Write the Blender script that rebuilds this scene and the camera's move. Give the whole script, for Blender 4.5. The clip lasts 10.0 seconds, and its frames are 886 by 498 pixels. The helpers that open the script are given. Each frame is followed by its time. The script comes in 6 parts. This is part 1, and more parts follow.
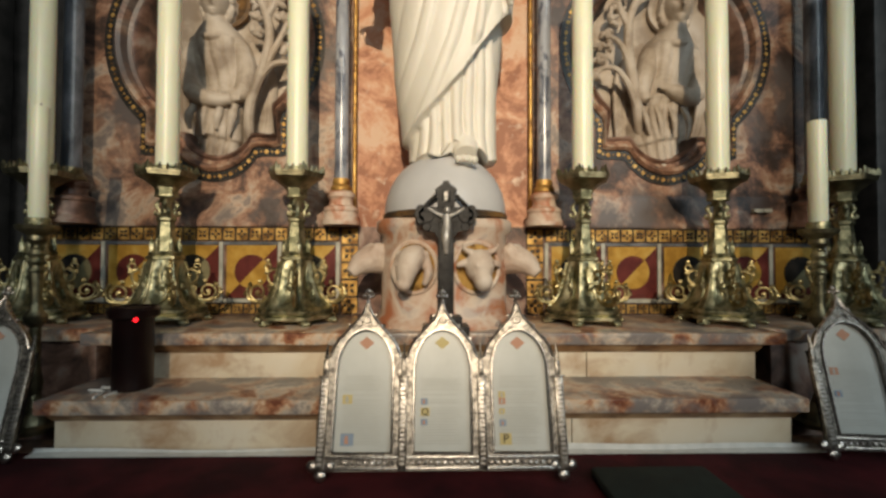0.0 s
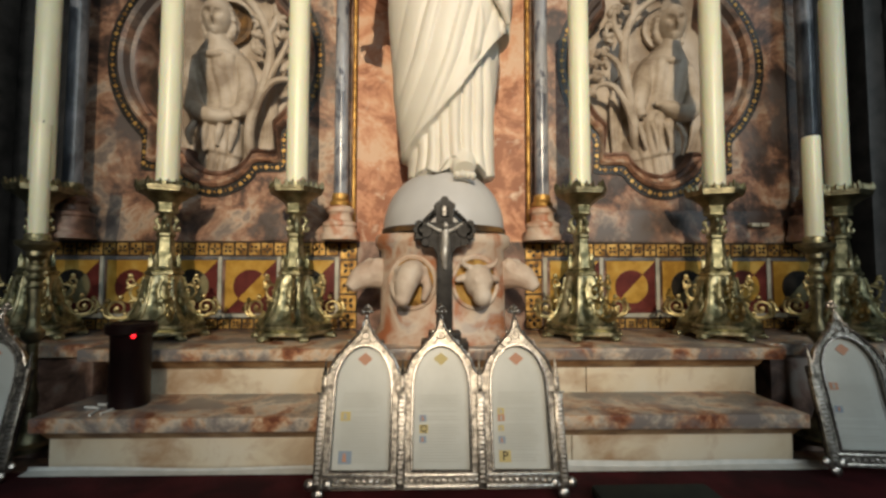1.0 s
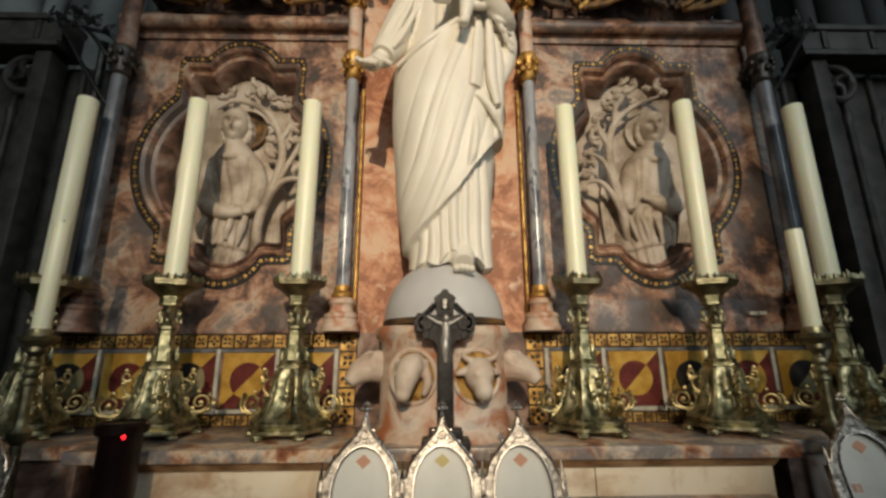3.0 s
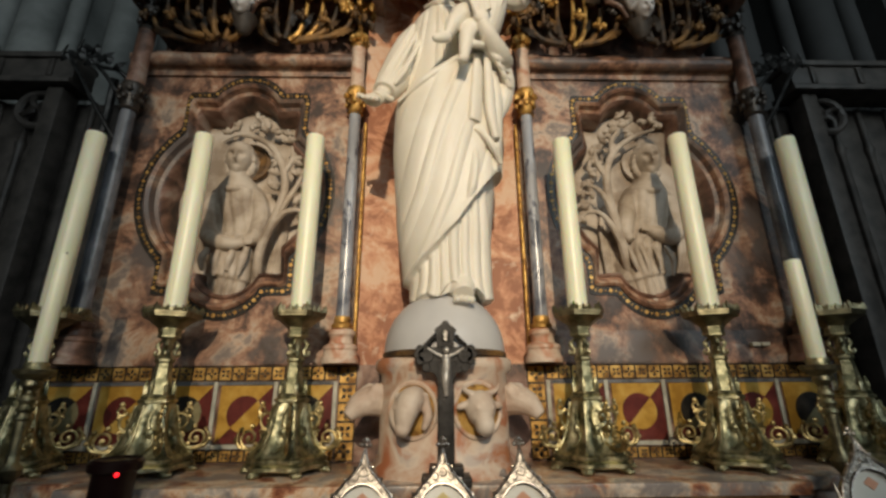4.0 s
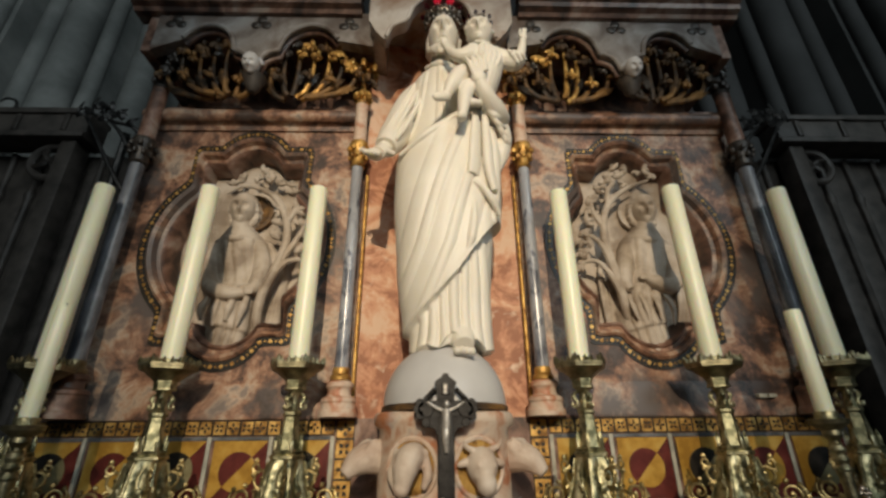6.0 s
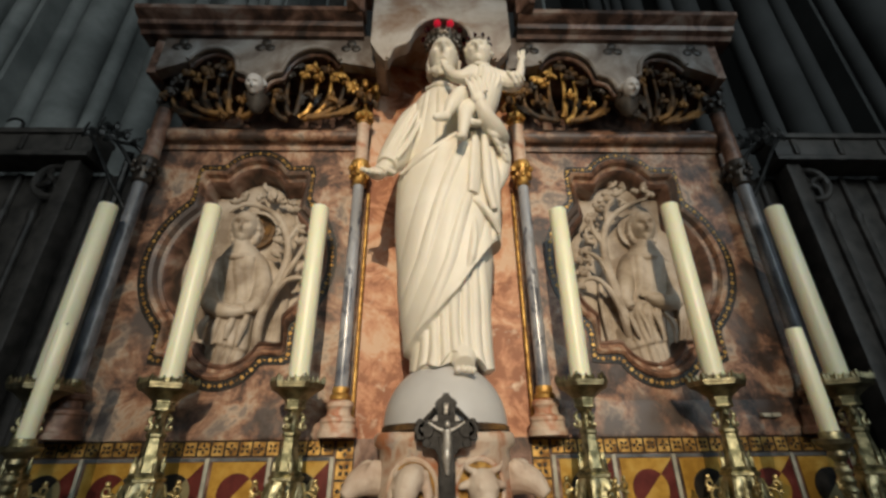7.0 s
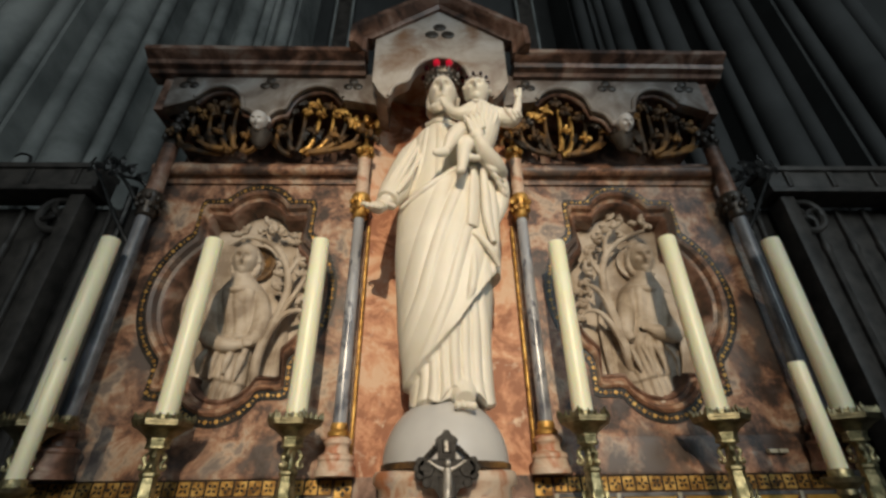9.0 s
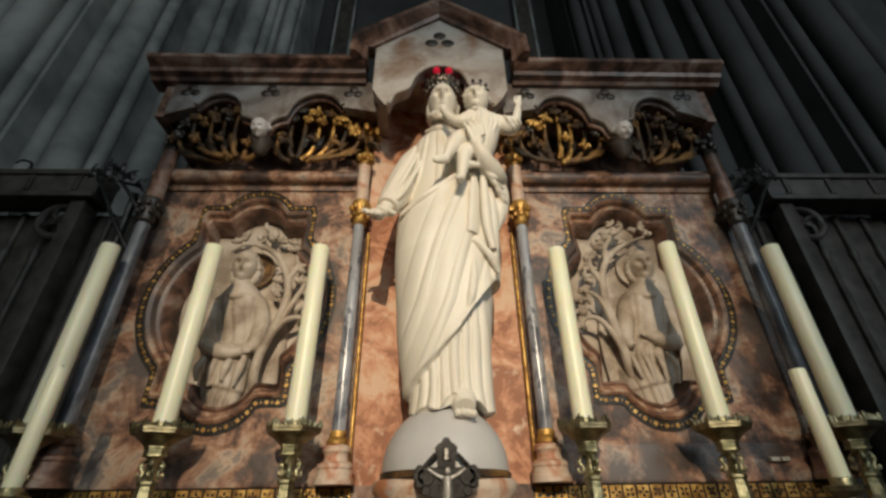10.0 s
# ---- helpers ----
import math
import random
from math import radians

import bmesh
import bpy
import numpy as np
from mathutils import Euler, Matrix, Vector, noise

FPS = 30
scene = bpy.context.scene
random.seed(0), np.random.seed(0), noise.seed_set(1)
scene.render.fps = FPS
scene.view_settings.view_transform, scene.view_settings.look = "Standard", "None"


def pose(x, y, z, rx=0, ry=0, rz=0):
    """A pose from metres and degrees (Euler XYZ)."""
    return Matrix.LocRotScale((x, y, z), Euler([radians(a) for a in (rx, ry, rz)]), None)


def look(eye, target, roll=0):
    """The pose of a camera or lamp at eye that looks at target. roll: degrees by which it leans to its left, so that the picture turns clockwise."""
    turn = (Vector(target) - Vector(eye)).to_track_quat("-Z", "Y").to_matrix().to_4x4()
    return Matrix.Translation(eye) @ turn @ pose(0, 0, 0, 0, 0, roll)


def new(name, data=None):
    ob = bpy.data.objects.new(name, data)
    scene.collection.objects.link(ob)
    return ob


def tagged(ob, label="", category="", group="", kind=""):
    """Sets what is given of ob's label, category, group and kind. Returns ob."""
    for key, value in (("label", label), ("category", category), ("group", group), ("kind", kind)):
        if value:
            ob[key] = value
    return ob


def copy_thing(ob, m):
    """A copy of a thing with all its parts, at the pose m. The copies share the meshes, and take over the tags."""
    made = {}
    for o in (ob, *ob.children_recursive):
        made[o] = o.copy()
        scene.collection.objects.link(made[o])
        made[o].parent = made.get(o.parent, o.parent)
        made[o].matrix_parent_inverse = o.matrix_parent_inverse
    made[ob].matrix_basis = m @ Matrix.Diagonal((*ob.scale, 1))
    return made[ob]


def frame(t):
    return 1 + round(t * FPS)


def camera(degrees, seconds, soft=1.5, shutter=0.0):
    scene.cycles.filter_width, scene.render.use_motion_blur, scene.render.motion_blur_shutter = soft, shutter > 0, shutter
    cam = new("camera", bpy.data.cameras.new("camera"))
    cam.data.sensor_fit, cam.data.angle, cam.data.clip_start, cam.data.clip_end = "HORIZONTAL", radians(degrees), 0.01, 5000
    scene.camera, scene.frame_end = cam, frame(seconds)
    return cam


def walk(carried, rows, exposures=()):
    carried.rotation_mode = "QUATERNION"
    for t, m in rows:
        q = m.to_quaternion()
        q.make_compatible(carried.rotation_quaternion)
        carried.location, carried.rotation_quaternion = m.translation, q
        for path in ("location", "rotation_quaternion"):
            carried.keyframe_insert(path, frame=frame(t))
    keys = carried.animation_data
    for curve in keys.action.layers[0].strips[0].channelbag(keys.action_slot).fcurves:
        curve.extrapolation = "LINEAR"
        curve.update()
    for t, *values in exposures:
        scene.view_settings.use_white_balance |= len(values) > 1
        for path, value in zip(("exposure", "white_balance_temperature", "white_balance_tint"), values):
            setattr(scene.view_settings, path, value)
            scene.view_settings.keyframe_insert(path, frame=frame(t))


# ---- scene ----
cam = camera(90.3, 10.0, soft=2.8)
PATH = [
    (0, (-0.034, 0.239, 1.439), (0.012, 2.238, 1.483), 0.2),
    (0.5, (-0.034, 0.237, 1.441), (0.014, 2.236, 1.496), 0.2),
    (1, (-0.033, 0.235, 1.445), (0.017, 2.232, 1.547), 0.1),
    (1.5, (-0.034, 0.226, 1.45), (0.015, 2.213, 1.672), -0.0),
    (2, (-0.034, 0.22, 1.457), (0.016, 2.195, 1.768), -0.1),
    (2.5, (-0.035, 0.213, 1.461), (0.016, 2.172, 1.86), -0.2),
    (4, (-0.035, 0.2, 1.47), (0.014, 2.106, 2.072), -0.4),
    (4.5, (-0.035, 0.195, 1.474), (0.015, 2.084, 2.128), -0.4),
    (5, (-0.035, 0.191, 1.476), (0.015, 2.061, 2.181), -0.5),
    (5.5, (-0.036, 0.188, 1.479), (0.015, 2.04, 2.231), -0.5),
    (7, (-0.036, 0.177, 1.486), (0.012, 1.982, 2.345), -0.6),
    (7.5, (-0.037, 0.174, 1.487), (0.013, 1.964, 2.377), -0.7),
    (8, (-0.037, 0.171, 1.488), (0.012, 1.944, 2.413), -0.7),
    (8.5, (-0.036, 0.168, 1.49), (0.013, 1.923, 2.447), -0.7),
    (9, (-0.037, 0.163, 1.494), (0.013, 1.908, 2.47), -0.8),
    (9.5, (-0.037, 0.164, 1.492), (0.013, 1.898, 2.486), -0.8),
    (10, (-0.038, 0.163, 1.493), (0.014, 1.892, 2.496), -0.8),
]
walk(cam, [(t, look(eye, target, roll)) for t, eye, target, roll in PATH],
     exposures=((0, 0.10), (1, 0.07), (2.5, -0.06), (4, -0.10), (10, -0.09)))

# ---- world and lights ----
world = bpy.data.worlds.new("dim_nave")
scene.world = world
world.use_nodes = True
world.node_tree.nodes["Background"].inputs["Color"].default_value = (0.55, 0.68, 0.8, 1)
world.node_tree.nodes["Background"].inputs["Strength"].default_value = 0.05


def spot(name, eye, target, watts, angle, color, size, blend=1.0):
    d = bpy.data.lights.new(name, "SPOT")
    d.energy, d.spot_size, d.spot_blend, d.color, d.shadow_soft_size = watts, radians(angle), blend, color, size
    o = new(name, d)
    o.matrix_world = look(eye, target)
    return o


def area(name, eye, target, watts, w, h, color):
    d = bpy.data.lights.new(name, "AREA")
    d.energy, d.shape, d.size, d.size_y, d.color = watts, "RECTANGLE", w, h, color
    o = new(name, d)
    o.matrix_world = look(eye, target)
    return o


# warm spotlight high in the nave that is aimed at the statue
spot("altar_spotlight", (0.05, -4.6, 3.75), (0.0, 1.6, 2.14), 1390, 27.0, (1.0, 0.80, 0.55), 0.05)
# added cool area fills standing in for daylight of unseen nave windows
area("nave_window_light", (0.0, -7.5, 4.4), (0.0, 1.8, 1.8), 208, 5.0, 3.6, (0.84, 0.94, 0.96))
area("side_window_light", (3.6, -4.0, 5.0), (-1.4, 2.0, 2.4), 85, 1.4, 2.8, (0.76, 0.90, 0.96))


# ---- materials ----
def mat(name, base, rough=0.5, metal=0.0, stops=(), scale=6.0, detail=6.0, distort=0.0, bump=0.0, bump_scale=40.0, spots=None, veins=None, rand=0.0, sss=0.0, spec=0.5, emit=None, stretch=(1, 1, 1), rough_var=0.0, grit=0.58):
    m = bpy.data.materials.new(name)
    m.use_nodes = True
    nt = m.node_tree
    b = nt.nodes["Principled BSDF"]
    b.inputs["Roughness"].default_value, b.inputs["Metallic"].default_value = rough, metal
    b.inputs["Specular IOR Level"].default_value = spec
    b.inputs["Base Color"].default_value = (*base, 1)
    tc = nt.nodes.new("ShaderNodeTexCoord")
    mp = nt.nodes.new("ShaderNodeMapping")
    mp.inputs["Scale"].default_value = stretch
    nt.links.new(tc.outputs["Object"], mp.inputs["Vector"])
    co = mp.outputs["Vector"]
    oi = nt.nodes.new("ShaderNodeObjectInfo")
    if rand:
        add = nt.nodes.new("ShaderNodeVectorMath")
        add.operation = "ADD"
        mul = nt.nodes.new("ShaderNodeMath")
        mul.operation = "MULTIPLY"
        mul.inputs[1].default_value = 37.0
        nt.links.new(oi.outputs["Random"], mul.inputs[0])
        nt.links.new(co, add.inputs[0])
        nt.links.new(mul.outputs[0], add.inputs[1])
        co = add.outputs[0]

    def noise_node(sc, det=detail, dis=distort):
        n = nt.nodes.new("ShaderNodeTexNoise")
        n.inputs["Scale"].default_value, n.inputs["Detail"].default_value, n.inputs["Distortion"].default_value, n.inputs["Roughness"].default_value = sc, det, dis, grit
        nt.links.new(co, n.inputs["Vector"])
        return n.outputs["Fac"]

    def ramp(fac, points):
        r = nt.nodes.new("ShaderNodeValToRGB")
        e = r.color_ramp.elements
        while len(e) < len(points):
            e.new(0.5)
        for el, (p, c) in zip(e, points):
            el.position, el.color = p, (*c, 1)
        nt.links.new(fac, r.inputs["Fac"])
        return r.outputs["Color"]

    def mix(fac, a, c, mode="MIX"):
        x = nt.nodes.new("ShaderNodeMix")
        x.data_type, x.blend_type = "RGBA", mode
        nt.links.new(fac, x.inputs[0])
        for sock, v in ((x.inputs[6], a), (x.inputs[7], c)):
            if isinstance(v, tuple):
                sock.default_value = (*v, 1)
            else:
                nt.links.new(v, sock)
        return x.outputs[2]

    col = base
    if stops:
        col = ramp(noise_node(scale), stops)
    if veins:
        vc, vs, vw = veins
        n = noise_node(vs, 8.0, 1.2)
        a = ramp(n, [(0.5 - vw, (0, 0, 0)), (0.5, (1, 1, 1)), (0.5 + vw, (0, 0, 0))])
        col = mix(a, col, vc)
    if spots:
        sc, ss, lo, hi = spots
        a = ramp(noise_node(ss, 5.0, 0.4), [(lo, (0, 0, 0)), (hi, (1, 1, 1))])
        col = mix(a, col, sc)
    if not isinstance(col, tuple):
        nt.links.new(col, b.inputs["Base Color"])
    if rough_var:
        r = nt.nodes.new("ShaderNodeMapRange")
        r.inputs["To Min"].default_value, r.inputs["To Max"].default_value = max(0.03, rough - rough_var), rough + rough_var
        nt.links.new(noise_node(scale * 2.3), r.inputs["Value"])
        nt.links.new(r.outputs["Result"], b.inputs["Roughness"])
    if bump:
        bn = nt.nodes.new("ShaderNodeBump")
        bn.inputs["Strength"].default_value, bn.inputs["Distance"].default_value = bump, 0.004
        nt.links.new(noise_node(bump_scale, 4.0), bn.inputs["Height"])
        nt.links.new(bn.outputs["Normal"], b.inputs["Normal"])
    if sss:
        b.inputs["Subsurface Weight"].default_value = sss
        b.inputs["Subsurface Radius"].default_value = (0.02, 0.012, 0.006)
        b.inputs["Subsurface Scale"].default_value = 1.0
    if emit:
        b.inputs["Emission Color"].default_value, b.inputs["Emission Strength"].default_value = (*emit[0], 1), emit[1]
    return m


MARBLE = mat("brown_pink_marble", (0.4, 0.25, 0.2), 0.42, stops=[(0.40, (0.05, 0.032, 0.026)), (0.45, (0.14, 0.076, 0.052)), (0.49, (0.28, 0.145, 0.092)), (0.53, (0.40, 0.235, 0.15)), (0.57, (0.50, 0.38, 0.285)), (0.62, (0.24, 0.19, 0.16))],
             scale=7.0, distort=0.35, detail=15.0, spots=((0.115, 0.092, 0.084), 3.2, 0.47, 0.60), bump=0.06, rough_var=0.1, grit=0.70)
MARBLE_DARK = mat("dark_brown_marble", (0.2, 0.11, 0.09), 0.42, stops=[(0.38, (0.045, 0.027, 0.022)), (0.48, (0.15, 0.08, 0.055)), (0.55, (0.26, 0.15, 0.11)), (0.64, (0.36, 0.28, 0.23))],
                  scale=8, distort=0.6, detail=9.0, bump=0.05, rough_var=0.1)
SHELF = mat("breccia_shelf_marble", (0.5, 0.35, 0.25), 0.30, stops=[(0.37, (0.17, 0.055, 0.03)), (0.44, (0.42, 0.19, 0.10)), (0.495, (0.66, 0.46, 0.30)), (0.56, (0.66, 0.57, 0.47)), (0.64, (0.26, 0.22, 0.20))],
            scale=14, distort=0.4, detail=12.0, spots=((0.22, 0.195, 0.185), 9.0, 0.44, 0.58), bump=0.03, rough_var=0.08, grit=0.68)
NICHE = mat("salmon_marble", (0.6, 0.33, 0.24), 0.48, stops=[(0.42, (0.32, 0.12, 0.055)), (0.47, (0.52, 0.235, 0.125)), (0.52, (0.62, 0.33, 0.195)), (0.58, (0.68, 0.47, 0.33))],
            scale=7, distort=0.4, detail=14.0, spots=((0.70, 0.54, 0.41), 16, 0.57, 0.70), bump=0.10, grit=0.68)
PIER = mat("veined_pink_marble", (0.6, 0.45, 0.35), 0.5, stops=[(0.36, (0.42, 0.15, 0.07)), (0.44, (0.55, 0.38, 0.28)), (0.53, (0.64, 0.53, 0.43)), (0.64, (0.46, 0.39, 0.35))],
           scale=9, distort=0.7, detail=9.0, spots=((0.42, 0.17, 0.08), 9.0, 0.56, 0.66), bump=0.08)
GREY = mat("blue_grey_marble", (0.3, 0.32, 0.35), 0.2, stops=[(0.3, (0.13, 0.14, 0.17)), (0.5, (0.30, 0.32, 0.36)), (0.7, (0.48, 0.50, 0.54))],
           scale=12, distort=0.5, spots=((0.09, 0.10, 0.13), 22.0, 0.53, 0.62), stretch=(1, 1, 0.5), bump=0.02)
CREAM = mat("cream_marble", (0.75, 0.62, 0.44), 0.35, stops=[(0.3, (0.62, 0.47, 0.30)), (0.5, (0.76, 0.65, 0.48)), (0.7, (0.80, 0.72, 0.58))],
            scale=5, distort=0.4, detail=9.0, spots=((0.50, 0.33, 0.20), 7, 0.52, 0.68), bump=0.03)
STATUE = mat("white_statuary_marble", (0.78, 0.74, 0.66), 0.5, stops=[(0.3, (0.72, 0.67, 0.57)), (0.7, (0.82, 0.79, 0.71))], scale=4, bump=0.08, bump_scale=60, sss=0.06)
RELIEF = mat("buff_carved_stone", (0.5, 0.43, 0.36), 0.6, stops=[(0.38, (0.27, 0.21, 0.155)), (0.5, (0.45, 0.375, 0.295)), (0.62, (0.56, 0.49, 0.41))], scale=7, bump=0.15, bump_scale=50)
HEADS = mat("pale_pink_carving", (0.6, 0.5, 0.42), 0.6, stops=[(0.38, (0.48, 0.36, 0.28)), (0.5, (0.60, 0.50, 0.41)), (0.62, (0.66, 0.58, 0.50))], scale=9, bump=0.1)
DOME = mat("pale_grey_marble", (0.55, 0.55, 0.55), 0.4, stops=[(0.3, (0.48, 0.48, 0.49)), (0.7, (0.60, 0.60, 0.60))], scale=5, bump=0.04)
CANOPY = mat("grey_alabaster", (0.42, 0.38, 0.34), 0.5, stops=[(0.3, (0.26, 0.20, 0.17)), (0.5, (0.44, 0.40, 0.36)), (0.7, (0.56, 0.53, 0.50))], scale=6, distort=0.5, detail=9.0, spots=((0.22, 0.12, 0.065), 4.5, 0.50, 0.66), bump=0.06)
ARCADE = mat("smoky_alabaster", (0.25, 0.22, 0.2), 0.5, stops=[(0.38, (0.12, 0.095, 0.08)), (0.5, (0.25, 0.225, 0.205)), (0.62, (0.36, 0.345, 0.33))], scale=5, distort=0.4, detail=9.0, spots=((0.10, 0.06, 0.04), 4.0, 0.50, 0.64), bump=0.06)
BED = mat("brown_moulding_stone", (0.3, 0.17, 0.08), 0.4, stops=[(0.38, (0.16, 0.08, 0.035)), (0.5, (0.30, 0.17, 0.08)), (0.62, (0.42, 0.28, 0.15))], scale=14, bump=0.05)
BRASS = mat("tarnished_brass", (0.5, 0.44, 0.26), 0.46, 1.0, stops=[(0.40, (0.15, 0.15, 0.09)), (0.50, (0.36, 0.345, 0.215)), (0.62, (0.60, 0.55, 0.355))], scale=34, bump=0.55, bump_scale=70, rough_var=0.16)
BRASS_GOLD = mat("bright_brass", (0.55, 0.44, 0.22), 0.42, 1.0, stops=[(0.38, (0.24, 0.19, 0.09)), (0.62, (0.56, 0.45, 0.22))], scale=40, bump=0.3, bump_scale=110, rough_var=0.1)
BRASS_DARK = mat("dark_brass", (0.3, 0.24, 0.11), 0.45, 1.0, stops=[(0.35, (0.13, 0.12, 0.075)), (0.65, (0.36, 0.325, 0.205))], scale=30, bump=0.4, bump_scale=90, rough_var=0.14)
SILVER = mat("chased_silver", (0.6, 0.56, 0.5), 0.30, 1.0, stops=[(0.40, (0.30, 0.27, 0.24)), (0.6, (0.56, 0.51, 0.455))], scale=140, bump=0.15, bump_scale=220, rough_var=0.1)
SILVER_DARK = mat("oxidised_silver", (0.3, 0.28, 0.26), 0.40, 1.0, stops=[(0.40, (0.10, 0.088, 0.076)), (0.60, (0.36, 0.325, 0.28))], scale=90, bump=0.10, bump_scale=200)
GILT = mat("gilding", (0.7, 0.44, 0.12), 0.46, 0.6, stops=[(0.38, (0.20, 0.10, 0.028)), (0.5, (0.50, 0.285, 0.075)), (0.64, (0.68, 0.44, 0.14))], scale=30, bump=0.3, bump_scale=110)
# darker copy of the gilding above
GILT_DARK = mat("dark_gilding", (0.2, 0.11, 0.04), 0.62, 0.2, stops=[(0.40, (0.030, 0.021, 0.014)), (0.5, (0.10, 0.056, 0.024)), (0.62, (0.27, 0.145, 0.045))], scale=10, bump=0.3, bump_scale=90)
BRONZE = mat("dark_bronzed_wood", (0.03, 0.026, 0.022), 0.42, 0.0, stops=[(0.35, (0.015, 0.012, 0.01)), (0.65, (0.05, 0.042, 0.035))], scale=20, bump=0.2)
EBONY = mat("black_cross", (0.03, 0.027, 0.025), 0.45, 0.0, spec=0.2, stops=[(0.35, (0.015, 0.013, 0.012)), (0.65, (0.045, 0.042, 0.04))], scale=40, bump=0.25, bump_scale=140)
PEWTER = mat("silvered_metal", (0.62, 0.60, 0.56), 0.4, 0.6, stops=[(0.38, (0.42, 0.40, 0.37)), (0.62, (0.72, 0.69, 0.64))], scale=60, bump=0.2)
GREY_DARK = mat("dark_blue_grey_marble", (0.12, 0.13, 0.15), 0.3, stops=[(0.38, (0.045, 0.05, 0.06)), (0.5, (0.13, 0.14, 0.16)), (0.62, (0.26, 0.275, 0.31))], scale=12, distort=0.5, stretch=(1, 1, 0.5), bump=0.02)
SLATE = mat("slate_inlay", (0.12, 0.13, 0.14), 0.35, stops=[(0.35, (0.07, 0.075, 0.08)), (0.65, (0.17, 0.18, 0.19))], scale=30, rand=1)
PALE = mat("pale_inlay", (0.5, 0.5, 0.42), 0.35, stops=[(0.35, (0.36, 0.36, 0.30)), (0.65, (0.58, 0.57, 0.48))], scale=25, rand=1)
YELLOW = mat("ochre_inlay", (0.55, 0.33, 0.06), 0.3, stops=[(0.38, (0.36, 0.19, 0.03)), (0.5, (0.50, 0.285, 0.05)), (0.64, (0.58, 0.38, 0.10))], scale=16, rand=1, bump=0.03)
MAROON = mat("maroon_inlay", (0.12, 0.025, 0.022), 0.3, stops=[(0.3, (0.07, 0.013, 0.012)), (0.6, (0.15, 0.032, 0.026)), (0.75, (0.2, 0.06, 0.045))], scale=20, rand=1, bump=0.03)
BLACKI = mat("black_inlay", (0.02, 0.018, 0.016), 0.3, stops=[(0.35, (0.012, 0.011, 0.01)), (0.65, (0.04, 0.035, 0.03))], scale=30, rand=1)
OLIVE = mat("olive_inlay", (0.28, 0.25, 0.13), 0.3, stops=[(0.35, (0.18, 0.16, 0.08)), (0.65, (0.34, 0.30, 0.17))], scale=20, rand=1)
WAX = mat("ivory_wax", (0.86, 0.87, 0.68), 0.38, stops=[(0.3, (0.83, 0.84, 0.63)), (0.7, (0.88, 0.89, 0.71))], scale=9, bump=0.06, bump_scale=25, sss=0.35, rand=1)
WICK = mat("charred_wick", (0.02, 0.018, 0.015), 0.9)
CLOTH = mat("dark_red_altar_cloth", (0.10, 0.012, 0.016), 0.9, stops=[(0.40, (0.034, 0.006, 0.008)), (0.60, (0.085, 0.012, 0.015))], scale=6, bump=0.4, bump_scale=300, spec=0.2)
LINEN = mat("white_linen", (0.72, 0.72, 0.68), 0.85, stops=[(0.35, (0.64, 0.64, 0.6)), (0.65, (0.78, 0.77, 0.73))], scale=30, bump=0.3, bump_scale=300)
GREEN = mat("dark_green_velvet", (0.012, 0.02, 0.015), 0.9, stops=[(0.35, (0.008, 0.014, 0.011)), (0.65, (0.016, 0.025, 0.019))], scale=20, bump=0.3, bump_scale=160)
PLASTIC = mat("dark_red_votive_glass", (0.006, 0.002, 0.002), 0.35, stops=[(0.35, (0.004, 0.0015, 0.0015)), (0.65, (0.009, 0.003, 0.003))], scale=12, spec=0.3)
FLAME = mat("votive_glow", (0.6, 0.02, 0.02), 0.4, emit=((1.0, 0.012, 0.02), 2.6))
PAPER = mat("aged_paper", (0.66, 0.64, 0.56), 0.38, stops=[(0.3, (0.50, 0.50, 0.45)), (0.6, (0.60, 0.60, 0.55)), (0.75, (0.64, 0.64, 0.60))], scale=8, bump=0.03)
INK = mat("grey_ink", (0.47, 0.46, 0.41), 0.8)
INKRED = mat("red_print", (0.56, 0.30, 0.20), 0.8)
INKBLUE = mat("blue_print", (0.30, 0.36, 0.44), 0.8)
INKGOLD = mat("gold_print", (0.62, 0.50, 0.22), 0.7)
# rubies get a faint emission in place of light sparkling in them
GLASSY = mat("glowing_ruby_gem", (0.5, 0.01, 0.03), 0.06, emit=((0.9, 0.02, 0.06), 0.25))
DARKGEM = mat("garnet_gem", (0.03, 0.004, 0.006), 0.08)
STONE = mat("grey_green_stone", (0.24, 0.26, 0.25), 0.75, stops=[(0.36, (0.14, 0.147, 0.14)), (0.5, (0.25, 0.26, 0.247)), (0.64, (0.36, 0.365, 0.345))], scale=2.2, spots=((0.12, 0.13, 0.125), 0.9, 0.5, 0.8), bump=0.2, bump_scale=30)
# darker copy of the pier stone, with the unlit side's shade in its colour
STONE_DARK = mat("dark_shaded_stone", (0.06, 0.062, 0.06), 0.85, stops=[(0.3, (0.030, 0.031, 0.030)), (0.7, (0.070, 0.071, 0.070))], scale=1.7, bump=0.2, bump_scale=30)
DARKWOOD = mat("dark_carved_wood", (0.035, 0.028, 0.024), 0.55, stops=[(0.35, (0.032, 0.027, 0.023)), (0.65, (0.085, 0.072, 0.062))], scale=12, bump=0.2)
IRON = mat("wrought_iron", (0.03, 0.03, 0.032), 0.45, 0.7, bump=0.2, stops=[(0.35, (0.02, 0.02, 0.02)), (0.65, (0.07, 0.068, 0.065))], scale=30)


# ---- mesh helpers ----
def finish(bm, sharp=0.6):
    bmesh.ops.recalc_face_normals(bm, faces=bm.faces[:])
    for f in bm.faces:
        f.smooth = True
    for e in bm.edges:
        if len(e.link_faces) != 2 or e.calc_face_angle(0) > sharp:
            e.smooth = False
    return bm


